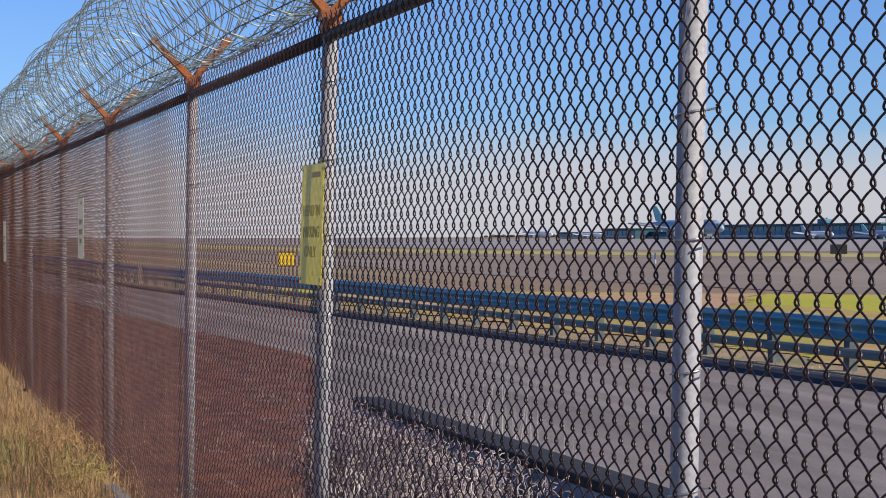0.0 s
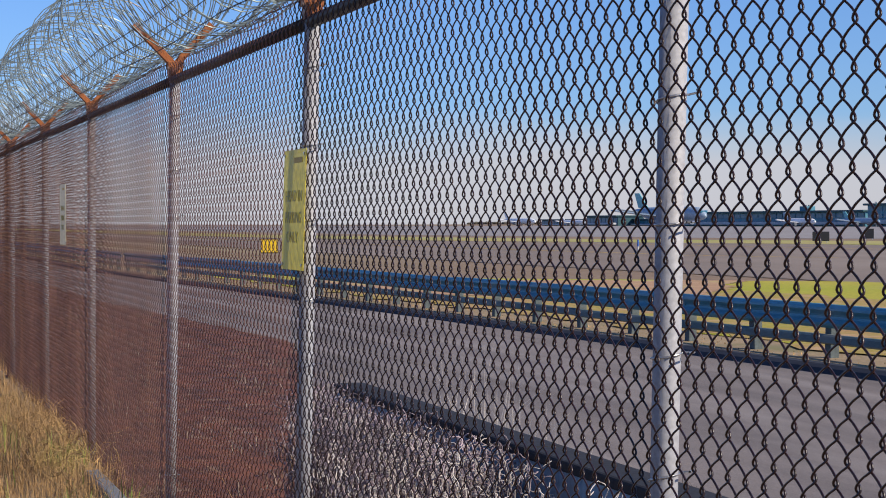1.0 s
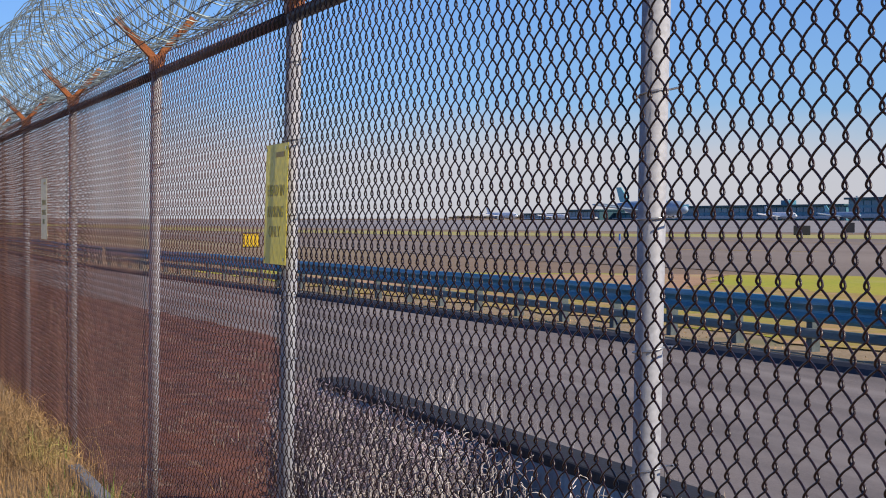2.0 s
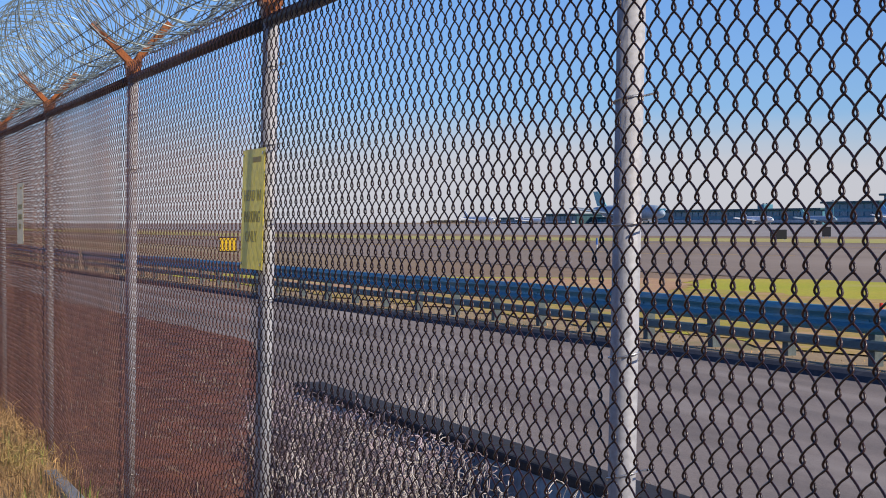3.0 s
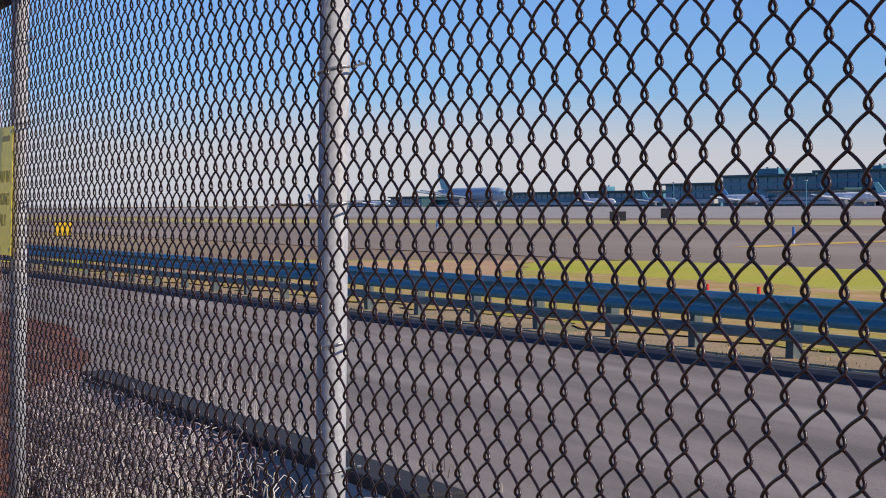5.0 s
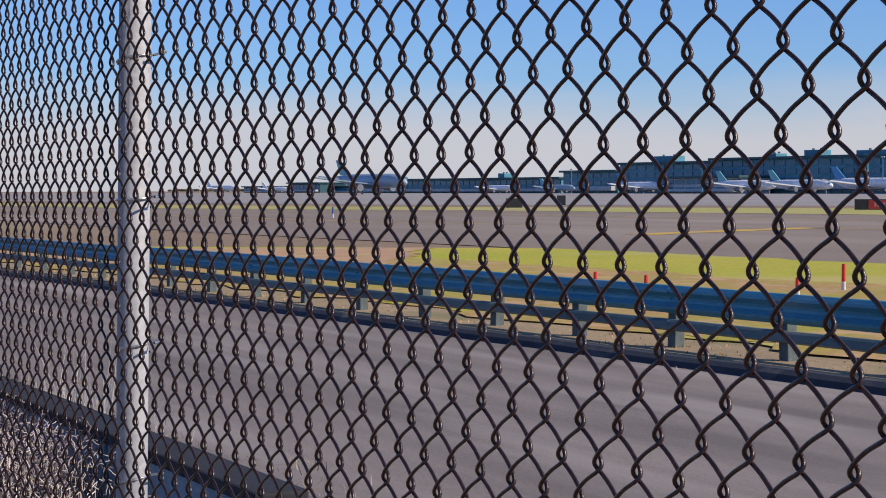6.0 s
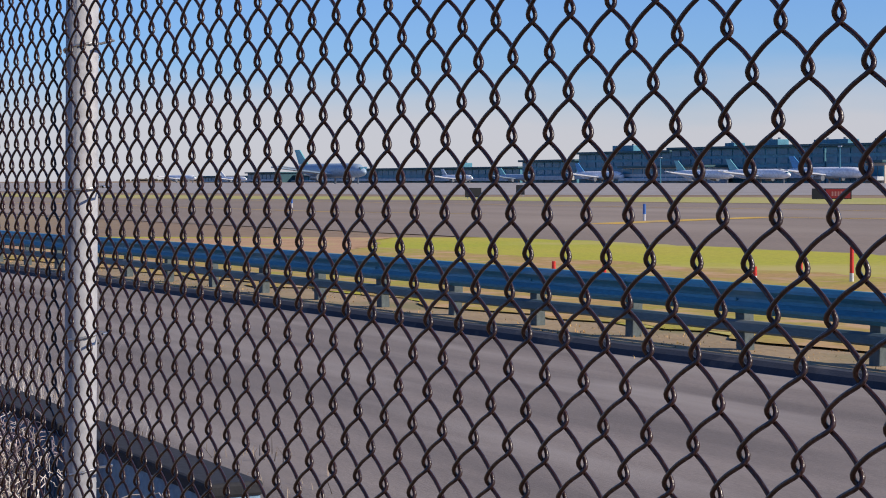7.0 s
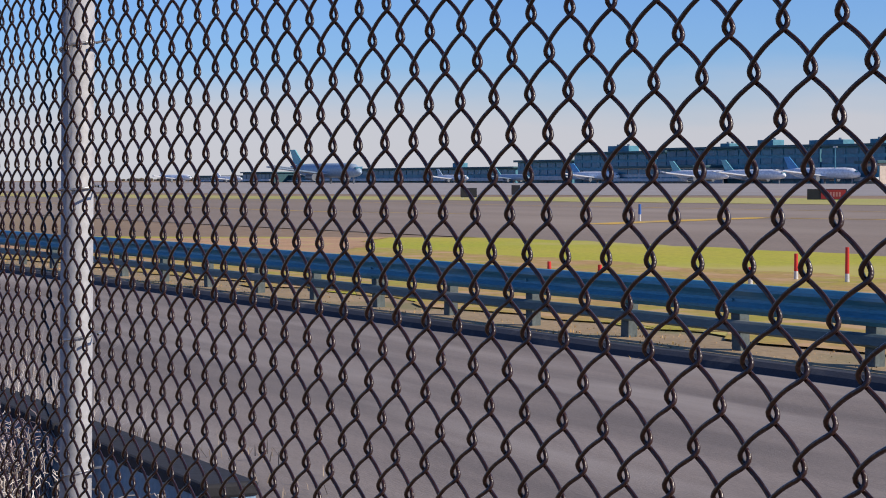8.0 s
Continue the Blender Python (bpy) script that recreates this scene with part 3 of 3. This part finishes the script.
# ---- concrete wall, rubble and weeds behind the fence ----
def low_wall(x0, x1):
    ob = thing("low_wall", "low weathered concrete barrier, blue sky shade put into its colour, with a near-black top", "barrier", ((x0 + x1) / 2, 1.16, 0))
    L = x1 - x0
    bm = bmesh.new()
    prof = [(-0.30, 0.0), (-0.30, 0.08), (-0.14, 0.33), (-0.085, 0.775), (0.085, 0.775), (0.14, 0.33), (0.30, 0.08), (0.30, 0.0)]
    xs = np.linspace(-L / 2, L / 2, 30)
    rows = [[bm.verts.new((x + 0.01 * noise.noise((z * 9, y * 9, x)), y + 0.008 * noise.noise((x * 4, z * 5, 2)), z)) for y, z in prof] for x in xs]
    for a, b in zip(rows, rows[1:]):
        for i in range(len(prof) - 1):
            bm.faces.new((a[i], b[i], b[i + 1], a[i + 1]))
    bm.faces.new(rows[0])
    bm.faces.new(rows[-1])
    part("wall_body", bm, "shadeblue", ob)
    part("wall_cap", box((0, 0, 0.79), (L + 0.01, 0.19, 0.05), bevel=0.012), "darkcap", ob, "near-black capping course")


for wx, length in ((-9.35, 1.63), (-7.69, 1.65), (-6.01, 1.66)):
    low_wall(wx, wx + length)


def rock(at, s, material="concrete", name="rubble_chunk", label="broken dark stone rubble chunk by the fence", group="rubble"):
    bm = bmesh.new()
    bmesh.ops.create_icosphere(bm, subdivisions=2, radius=1)
    o = random.random() * 50
    for v in bm.verts:
        k = 1 + 0.45 * noise.noise((v.co.x * 1.3 + o, v.co.y * 1.3, v.co.z * 1.3))
        v.co = Vector((max(-0.75, min(0.75, v.co.x * k)) * s[0], max(-0.7, min(0.7, v.co.y * k)) * s[1], max(-0.5, min(0.65, v.co.z * k)) * s[2]))
    ob = part(name, bm, material)
    ob.matrix_world = pose(*at, random.uniform(-15, 15), random.uniform(-15, 15), random.uniform(0, 360))
    return tagged(ob, label, "rubble", group)


for i in range(190):
    x = random.uniform(-9.4, -3.0)
    y = random.uniform(0.25, 0.8)
    s = random.uniform(0.03, 0.10)
    if x < -5.75 - 4.27 * y:
        continue
    rock((x, y, s * 0.25), (s * random.uniform(0.9, 1.6), s, s * random.uniform(0.6, 1.0)), random.choice(("darkstone", "darkcap", "darkcap", "shadeblue", "concrete")))
rock((-4.16, 1.15, 0.22), (0.22, 0.20, 0.62), "darkcap", "broken_block", "broken dark block at the barrier end", "rubble")
rock((-3.86, 1.2, 0.12), (0.20, 0.18, 0.36), "darkcap", "broken_block", "broken dark block at the barrier end", "rubble")


def blades(name, count, area, hmin, hmax, width, material, label, category, clump=0.0, lean=0.5, across=None):
    """Many thin bent blades rooted in a patch of ground, one object."""
    rng = np.random.default_rng(len(name) * 7 + count)
    vs, fs = [], []
    cx = [(rng.uniform(area[0], area[1]), rng.uniform(area[2], area[3])) for _ in range(max(1, count // 40))]
    made = 0
    while made < count:
        if clump and rng.random() < clump:
            c = cx[rng.integers(len(cx))]
            x, y = c[0] + rng.normal(0, 0.12), c[1] + rng.normal(0, 0.12)
        else:
            x, y = rng.uniform(area[0], area[1]), rng.uniform(area[2], area[3])
        if across:
            y = across(x, y)
        made += 1
        h = rng.uniform(hmin, hmax) * (0.6 + 0.8 * max(0, 0.5 + noise.noise((x * 1.1, y * 1.1, 7))))
        a, l = rng.uniform(0, 2 * np.pi), abs(rng.normal(0, lean)) * h
        d = np.array([np.cos(a), np.sin(a), 0])
        w = np.array([-np.sin(a + rng.uniform(-1, 1)), np.cos(a), 0]) * width * rng.uniform(0.6, 1.3)
        b = np.array([x, y, -0.01])
        m = b + d * l * 0.35 + np.array([0, 0, h * 0.62])
        t = b + d * l + np.array([0, 0, h * (1 - 0.25 * min(1, l / h))])
        o = len(vs)
        vs.extend([b - w, b + w, m + w * 0.7, m - w * 0.7, t])
        fs.extend([(o, o + 1, o + 2, o + 3), (o + 3, o + 2, o + 4)])
    me = bpy.data.meshes.new(name)
    me.from_pydata([tuple(v) for v in vs], [], fs)
    me.materials.append(M[material])
    return tagged(new(name, me), label, category, kind="stuff")


blades("dry_grass", 34000, (-27, -8.6, -1.9, -0.12), 0.07, 0.24, 0.0022, "straw", "dry straw-coloured grass along the fence foot", "grass", 0.75, 1.0)
blades("fence_weeds", 900, (-17, -10.6, -0.40, 0.0), 0.10, 0.30, 0.0028, "straw", "tangled straw-brown twigs and weeds at the fence foot", "weeds", 0.7, 0.9)
blades("green_weeds", 260, (-13, -8.6, -0.9, -0.15), 0.06, 0.26, 0.004, "weed", "small green weeds among the dry grass", "weeds", 0.8, 0.5)
blades("rubble_weeds", 160, (-7.5, -4.8, 0.2, 0.85), 0.40, 0.95, 0.0030, "straw", "pale dry stalks growing through the rubble", "weeds", 0.75, 0.8)


def tangle(name, count, area, height, r, material, label, category, step=0.055, reach=(7, 15), stem=0.0):
    """Curly dead stems, one object."""
    rng = np.random.default_rng(count)
    chunks = []
    for _ in range(count):
        p = np.array([rng.uniform(area[0], area[1]), rng.uniform(area[2], area[3]), 0.0])
        if p[1] > 0.0 and p[0] < -5.45 - 4.27 * p[1]:
            continue
        base = p[2]
        d = np.array([rng.normal(0, 0.5), rng.normal(0, 0.5), 1.0])
        n = int(rng.integers(*reach))
        top = height * rng.uniform(0.4, 1.0)
        pts = [p.copy()]
        if stem:                                               # a bare stalk before the curly top
            p = p + np.array([rng.normal(0, 0.05), rng.normal(0, 0.05), top * stem])
            pts.append(p.copy())
        for k in range(n):
            d = d + rng.normal(0, 0.55, 3)
            d[2] += 0.25 if pts[-1][2] - base < top * 0.85 else -0.6
            d /= np.linalg.norm(d)
            p = p + d * step
            p[2] = max(p[2], base + 0.005)
            pts.append(p.copy())
        chunks.append(tube_arrays(np.array(pts), r * rng.uniform(0.6, 1.2), 3))
    ob = new(name, mesh_from(name, chunks, material))
    return tagged(ob, label, category, kind="stuff")


tangle("dead_vines", 260, (-3.2, -1.9, 0.10, 0.4), 1.24, 0.0020, "palestem", "bleached curly dead vines over the rubble", "weeds", 0.024, (20, 44), 0.7)
tangle("dark_brambles", 4000, (-9.4, -5.6, 0.18, 0.9), 1.02, 0.0030, "brown_twig", "dark purple-grey dead brambles over the rubble", "weeds", 0.017, (12, 30), 0.72)
tangle("pale_flecks", 2200, (-9.2, -5.2, 0.14, 0.85), 1.03, 0.0023, "palestem", "bleached twig ends in the rubble", "weeds", 0.013, (10, 26), 0.75)
blades("barrier_fringe", 420, (-9.6, -7.0, 1.34, 1.55), 0.66, 0.86, 0.0022, "palestem", "pale dry stems standing along the barrier", "weeds", 0.6, 0.45)
tangle("fence_brambles", 200, (-15.5, -10.8, -0.45, -0.05), 0.30, 0.0024, "straw", "straw-brown brambles caught at the fence foot", "weeds")


def foot_beam(x0, x1):
    ob = thing("kerb_beam", "pale weathered concrete beam along the fence foot", "kerb", ((x0 + x1) / 2, -0.10, 0.0))
    part("beam", box((0, 0, 0.02), (x1 - x0, 0.10, 0.12), bevel=0.014), "concrete", ob)


foot_beam(-11.5, -8.4)
blades("verge_weeds", 5000, (-60, -8.0, 0.2, 3.6), 0.04, 0.16, 0.004, "twig", "brown dead weeds on the red soil", "weeds", 0.6, 0.7)
blades("shoulder_grass", 9000, (-70, 4, 0, 1), 0.02, 0.06, 0.010, "straw", "short dry grass under the guardrail", "grass", 0.4, 0.6, lambda x, y: road_y(x, 10.3 + 2.2 * y))


# ---- guardrail ----
def guardrail():
    g = thing("guardrail", "two-rail blue-grey steel guardrail on short posts beside the road", "guardrail", (0, 0, 0))
    prof = [(0.0, 0.155), (-0.03, 0.15), (-0.075, 0.11), (-0.08, 0.08), (-0.03, 0.03), (-0.02, 0.0), (-0.03, -0.03), (-0.08, -0.08), (-0.075, -0.11), (-0.03, -0.15), (0.0, -0.155)]
    flat = [(0.0, 0.065), (-0.03, 0.062), (-0.06, 0.04), (-0.06, -0.04), (-0.03, -0.062), (0.0, -0.065)]

    def rail_mesh(profile, name, mat_name, L):
        bm = bmesh.new()
        rows = []
        for x in (0, L * 0.33, L * 0.66, L):
            rows.append([bm.verts.new((x, y, z)) for y, z in profile] + [bm.verts.new((x, y + 0.004, z)) for y, z in reversed(profile)])
        for a, b in zip(rows, rows[1:]):
            for i in range(len(a)):
                k = (i + 1) % len(a)
                bm.faces.new((a[i], b[i], b[k], a[k]))
        bm.faces.new(rows[0])
        bm.faces.new(rows[-1])
        bmesh.ops.recalc_face_normals(bm, faces=bm.faces)
        me = bpy.data.meshes.new(name)
        bm.to_mesh(me)
        bm.free()
        me.materials.append(M[mat_name])
        return me

    SP = 1.905
    top, low = rail_mesh(prof, "upper_rail", "guard", SP * 3 + 0.12), rail_mesh(flat, "lower_rail", "guardlow", SP * 3 + 0.10)
    pbm = box((0, 0.075, 0.28), (0.14, 0.13, 0.80), bevel=0.008)
    pm = bpy.data.meshes.new("guard_post")
    pbm.to_mesh(pm)
    pbm.free()
    pm.materials.append(M["guardpost"])
    bb = cyl((0, -0.034, 0), (0, -0.018, 0), 0.016, seg=8)
    bolt = bpy.data.meshes.new("bolt")
    bb.to_mesh(bolt)
    bb.free()
    bolt.materials.append(M["guard"])
    x, i = -130.3, 0
    while x < 20:
        turn = 0.052 if x > -70 else 0.0
        if i % 3 == 0:
            for name, me, z in (("upper_rail", top, 0.56), ("lower_rail", low, 0.27)):
                r = new(name, me)
                r.parent = g
                r.location = (x - 0.06, road_y(x, 11.2) - 0.004 * ((i // 3) % 2), z + random.uniform(-0.008, 0.008))
                r.rotation_euler = (radians(random.uniform(-2, 2)), radians(random.uniform(-0.12, 0.12)), turn)
        p = new("guard_post", pm)
        p.parent = g
        p.location = (x, road_y(x, 11.2), random.uniform(-0.02, 0.01))
        p.rotation_euler = (radians(random.uniform(-2, 2)), radians(random.uniform(-2, 2)), turn)
        b = new("bolt", bolt)
        b.parent = p
        b.location = (0, 0, 0.56)
        x += SP
        i += 1


guardrail()


# ---- markers and signs on the airfield ----
def marker(x, y, h=0.43, r=0.032):
    m = thing("edge_marker", "thin red marker post with a white foot", "marker post", (x, y, 0.02), 0, "red edge markers")
    part("foot", cyl((0, 0, 0), (0, 0, 0.16), r * 1.05, r, 12), "whiteplastic", m, "white plastic foot")
    part("shaft", cyl((0, 0, 0.16), (0, 0, h), r, r * 0.9, 12), "redplastic", m)
    part("base_plate", cyl((0, 0, 0), (0, 0, 0.02), r * 2.2, seg=14), "black", m)


for x, y in ((-26.50, 15.78), (-25.02, 15.87), (-23.07, 17.51), (-24.00, 19.19), (-22.89, 19.37)):
    marker(x, y, 0.31 if y < 18 else 0.60 if x > -23 else 0.46, 0.036)


def blue_marker(x, y, h=0.69):
    m = thing("taxiway_light", "blue taxiway edge marker on a white stem", "marker post", (x, y, 0.02), 0, "taxiway edge markers")
    part("stem", cyl((0, 0, 0), (0, 0, h * 0.4), 0.05, seg=10), "whiteplastic", m)
    part("sleeve", cyl((0, 0, h * 0.4), (0, 0, h), 0.065, 0.055, 10), "bluemark", m)


for x, y in ((-61.94, 41.6), (-104, 44.0)):
    blue_marker(x, y)


def field_sign(x, y, w, h, face, rz, name, label, gap=0.25, plain=False):
    s = thing(name, label, "airfield sign", (x, y, 0.02), rz, "airfield signs")
    part("housing", box((0, 0.06, gap + h / 2), (w, 0.18, h), bevel=0.02), "black", s)
    part("face", box((0.16 * w if not plain else 0, -0.04, gap + h / 2), (w * (0.62 if not plain else 0.94), 0.02, h * 0.86)), face, s)
    n = 5
    for i in range(0 if plain else n):
        part("letter_bar", box((w * (0.02 + 0.075 * i), -0.054, gap + h / 2), (w * 0.045, 0.008, h * 0.42)), "signpaint", s)
    for dx in (-0.35, 0.35):
        part("leg", cyl((dx * w, 0.06, 0), (dx * w, 0.06, gap + 0.02), 0.03, seg=8), "tie", s)


field_sign(-111.25, 92.2, 3.0, 0.82, "redsign", 50, "direction_sign", "dark airfield sign with a red lettered panel", 0.05)
field_sign(-138.2, 75.5, 1.40, 0.80, "black", 62, "box_sign", "black box-shaped airfield sign on short legs", 0.14, True)
field_sign(-156.8, 91.0, 0.85, 0.95, "black", 60, "box_sign", "black box-shaped airfield sign on short legs", 0.14, True)
field_sign(-98.9, 19.8, 0.95, 0.82, "signyellow", 78, "yellow_field_sign", "bright yellow square airfield sign", 0.1, True)


# ---- far airport: terminal, hangars, aircraft ----
EYE = Vector((1.089, -1.051, 1.78))
SITE = pose(0, 0, 0, 0, 0, math.degrees(0.052))     # the airport lies square to the road
NEAR, LOW = 0.95, 0.875                # the apron's depth and heights


def far(slope, y):
    """A place far out: x per metre of y from the fence, at the distance y."""
    return EYE.x + slope * (y - EYE.y), y


def on_site(ob):
    ob.matrix_world = SITE @ ob.matrix_world
    return ob


def terminal(x0, x1, y, depth, h, kind_wall, name, label, storeys=3, over=3.0):
    y *= NEAR
    b = on_site(thing(name, label, "building", ((x0 + x1) / 2, y, dip(y))))
    L, h = x1 - x0, h * LOW
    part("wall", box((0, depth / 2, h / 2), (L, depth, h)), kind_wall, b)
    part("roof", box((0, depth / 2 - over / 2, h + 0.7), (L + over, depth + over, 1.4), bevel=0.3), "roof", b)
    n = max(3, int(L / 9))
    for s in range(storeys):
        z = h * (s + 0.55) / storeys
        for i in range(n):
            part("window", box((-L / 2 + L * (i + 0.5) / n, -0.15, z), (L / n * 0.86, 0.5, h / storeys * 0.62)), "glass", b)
    part("canopy", box((0, -2.2, h * 0.24), (L * 0.96, 4.5, h * 0.20), bevel=0.2), "wallpale", b)
    return b


def sl(px):
    k = (px - 784) / 3282
    return (-0.8575 + 0.5144 * k) / (0.5144 + 0.8575 * k)


def seg(pxa, pxb, y):
    return far(sl(pxa), y * NEAR)[0], far(sl(pxb), y * NEAR)[0]


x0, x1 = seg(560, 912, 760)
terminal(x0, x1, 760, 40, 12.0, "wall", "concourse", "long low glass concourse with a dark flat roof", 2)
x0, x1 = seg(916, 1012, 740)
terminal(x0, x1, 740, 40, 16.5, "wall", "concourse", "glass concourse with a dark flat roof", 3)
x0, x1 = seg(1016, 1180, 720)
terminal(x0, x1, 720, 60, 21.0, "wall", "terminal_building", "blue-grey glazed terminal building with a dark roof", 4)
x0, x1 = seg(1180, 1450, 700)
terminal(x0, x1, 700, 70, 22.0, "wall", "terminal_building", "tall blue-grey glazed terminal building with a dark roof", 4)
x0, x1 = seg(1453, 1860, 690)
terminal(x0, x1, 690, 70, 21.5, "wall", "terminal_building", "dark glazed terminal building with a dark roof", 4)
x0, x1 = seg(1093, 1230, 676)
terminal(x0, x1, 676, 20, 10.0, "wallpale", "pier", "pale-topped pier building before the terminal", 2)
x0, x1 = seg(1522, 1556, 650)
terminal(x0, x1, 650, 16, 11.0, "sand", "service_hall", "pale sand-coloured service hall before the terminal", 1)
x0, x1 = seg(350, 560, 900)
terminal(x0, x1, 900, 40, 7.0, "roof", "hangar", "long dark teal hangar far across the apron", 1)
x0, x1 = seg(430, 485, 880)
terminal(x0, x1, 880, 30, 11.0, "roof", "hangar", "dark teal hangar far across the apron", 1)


def roof_plant(px, y, w, h, z):
    y, z, h = y * NEAR, z * LOW, h * LOW
    x, _ = far(sl(px), y)
    r = thing("roof_plant", "grey plant room on the terminal roof", "plant room", (x, y + 12, z + dip(y)), 0, "roof plant rooms")
    on_site(r)
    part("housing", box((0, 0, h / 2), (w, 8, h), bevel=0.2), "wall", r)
    for i in (-1, 1):
        part("vent", cyl((i * w * 0.25, 0, h), (i * w * 0.25, 0, h + 1.0), 0.8, seg=10), "engine", r)


roof_plant(1333, 700, 13, 4.0, 23.4)
roof_plant(1075, 720, 22, 4.5, 22.4)
roof_plant(1262, 700, 8, 2.5, 23.4)
roof_plant(1530, 690, 10, 3.0, 22.9)
roof_plant(790, 760, 9, 4.0, 13.4)
roof_plant(1440, 700, 26, 3.0, 23.4)


def aircraft(px, y, length, heading, tail_mat, body_mat, name="airliner", label="white airliner with a blue tail parked at the terminal", z=0.0):
    """An airliner whose middle stands at px along the horizon; its nose points along heading."""
    y, length = y * NEAR, length * LOW
    x, _ = far(sl(px), y)
    a = on_site(thing(name, label, "aeroplane", (x, y, z + dip(y)), heading + 7.2, "airliners"))
    r = length * 0.058
    zc = r * 1.9
    bm = bmesh.new()
    prof = [(-0.5, 0.10, 0.6), (-0.44, 0.35, 0.45), (-0.34, 0.75, 0.2), (-0.22, 1.0, 0.0), (0.30, 1.0, 0.0), (0.40, 0.93, -0.04), (0.46, 0.65, -0.16), (0.49, 0.32, -0.26), (0.5, 0.05, -0.30)]
    rings = []
    for t, k, dz in prof:
        rings.append([bm.verts.new((t * length, r * k * math.cos(q), zc + dz * r + r * k * math.sin(q))) for q in (2 * math.pi * i / 16 for i in range(16))])
    for p, q in zip(rings, rings[1:]):
        for i in range(16):
            bm.faces.new((p[i], q[i], q[(i + 1) % 16], p[(i + 1) % 16]))
    bm.faces.new(rings[0])
    bm.faces.new(rings[-1])
    part("fuselage", bm, body_mat, a, smooth=True)

    def slab(name, pts, th, mat_name, axis):
        b = bmesh.new()
        off = Vector((0, th / 2, 0)) if axis == "y" else Vector((0, 0, th / 2))
        lo = [b.verts.new(Vector(p) - off) for p in pts]
        hi = [b.verts.new(Vector(p) + off) for p in pts]
        b.faces.new(lo)
        b.faces.new(hi)
        for i in range(len(pts)):
            k = (i + 1) % len(pts)
            b.faces.new((lo[i], lo[k], hi[k], hi[i]))
        return part(name, b, mat_name, a)

    L = length
    slab("tail_fin", [(-0.30 * L, 0, zc + r * 0.8), (-0.445 * L, 0, zc + r * 0.9), (-0.505 * L, 0, zc + L * 0.175), (-0.435 * L, 0, zc + L * 0.175)], 0.5, tail_mat, "y")
    for s in (-1, 1):
        slab("wing", [(0.12 * L, s * r * 0.7, zc - r * 0.5), (-0.06 * L, s * r * 0.7, zc - r * 0.5), (-0.16 * L, s * 0.46 * L, zc + r * 0.5), (-0.11 * L, s * 0.46 * L, zc + r * 0.5)], 0.6, body_mat, "z")
        slab("tailplane", [(-0.38 * L, s * r * 0.3, zc + r * 0.3), (-0.46 * L, s * r * 0.3, zc + r * 0.3), (-0.50 * L, s * 0.18 * L, zc + r * 0.7), (-0.46 * L, s * 0.18 * L, zc + r * 0.7)], 0.35, body_mat, "z")
        part("engine", cyl((0.09 * L, s * 0.16 * L, zc - r * 0.95), (-0.02 * L, s * 0.16 * L, zc - r * 0.95), r * 0.52, r * 0.36, 14), "engine", a)
        part("wheel_strut", cyl((-0.02 * L, s * 0.07 * L, 0), (-0.02 * L, s * 0.07 * L, zc - r * 0.6), 0.5, seg=8), "engine", a)
    part("nose_gear", cyl((0.40 * L, 0, 0), (0.40 * L, 0, zc - r * 0.6), 0.4, seg=8), "engine", a)
    part("cockpit_window", box((0.465 * L, 0, zc + r * 0.28), (0.02 * L, r * 1.1, r * 0.28)), "glass", a)


aircraft(1453, 640, 53, 0, "planeblue", "plane")
aircraft(1332, 655, 50, 0, "planeteal", "plane")
aircraft(1236, 665, 50, 0, "planeteal", "plane")
aircraft(1052, 670, 48, 0, "planeblue", "plane")
aircraft(575, 420, 66, 0, "planeteal", "planegrey", label="large grey-blue airliner with a teal tail on the taxiway")
aircraft(310, 700, 52, 10, "plane", "plane", label="white airliner parked far across the apron")
aircraft(405, 720, 40, 10, "plane", "plane", label="white airliner parked far across the apron")
aircraft(905, 690, 40, 0, "planeteal", "planegrey", label="pale airliner with a teal tail at the concourse")
aircraft(800, 700, 40, 0, "planegrey", "plane", label="white airliner standing at the concourse")

# masts
for px, y, h in ((1477, 640, 20), (1160, 650, 16), (930, 700, 18)):
    y, h = y * NEAR, h * LOW
    x, _ = far(sl(px), y)
    m = thing("light_mast", "thin grey apron light mast", "mast", (x, y, dip(y)), 0, "apron light masts")
    on_site(m)
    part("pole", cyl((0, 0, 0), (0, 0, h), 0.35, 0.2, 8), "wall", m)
    part("lamp_head", box((0, 0, h), (2.4, 0.6, 0.6), bevel=0.1), "wallpale", m)


def treeline(x0, x1, y, h, n, seed):
    rng = np.random.default_rng(seed)
    bm = bmesh.new()
    for i in range(n):
        x = x0 + (x1 - x0) * i / n + rng.uniform(-6, 6)
        hh = h * rng.uniform(0.45, 1.0)
        w = hh * rng.uniform(0.8, 1.6)
        m = pose(x, y + rng.uniform(-20, 20), hh * 0.45 + dip(y)) @ Matrix.Diagonal((w, w, hh * 0.55, 1))
        r = bmesh.ops.create_icosphere(bm, subdivisions=2, radius=1, matrix=m)
        for v in r["verts"]:
            v.co += Vector((1, 1, 0.6)) * (0.25 * hh * noise.noise(v.co * 0.35))
    ob = part("treeline", bm, "treeline")
    return tagged(ob, "low bare treeline along the horizon", "trees", kind="stuff")


treeline(-4300, -1900, 1425, 7.0, 240, 3)
treeline(-2200, -200, 1235, 8.0, 180, 4)
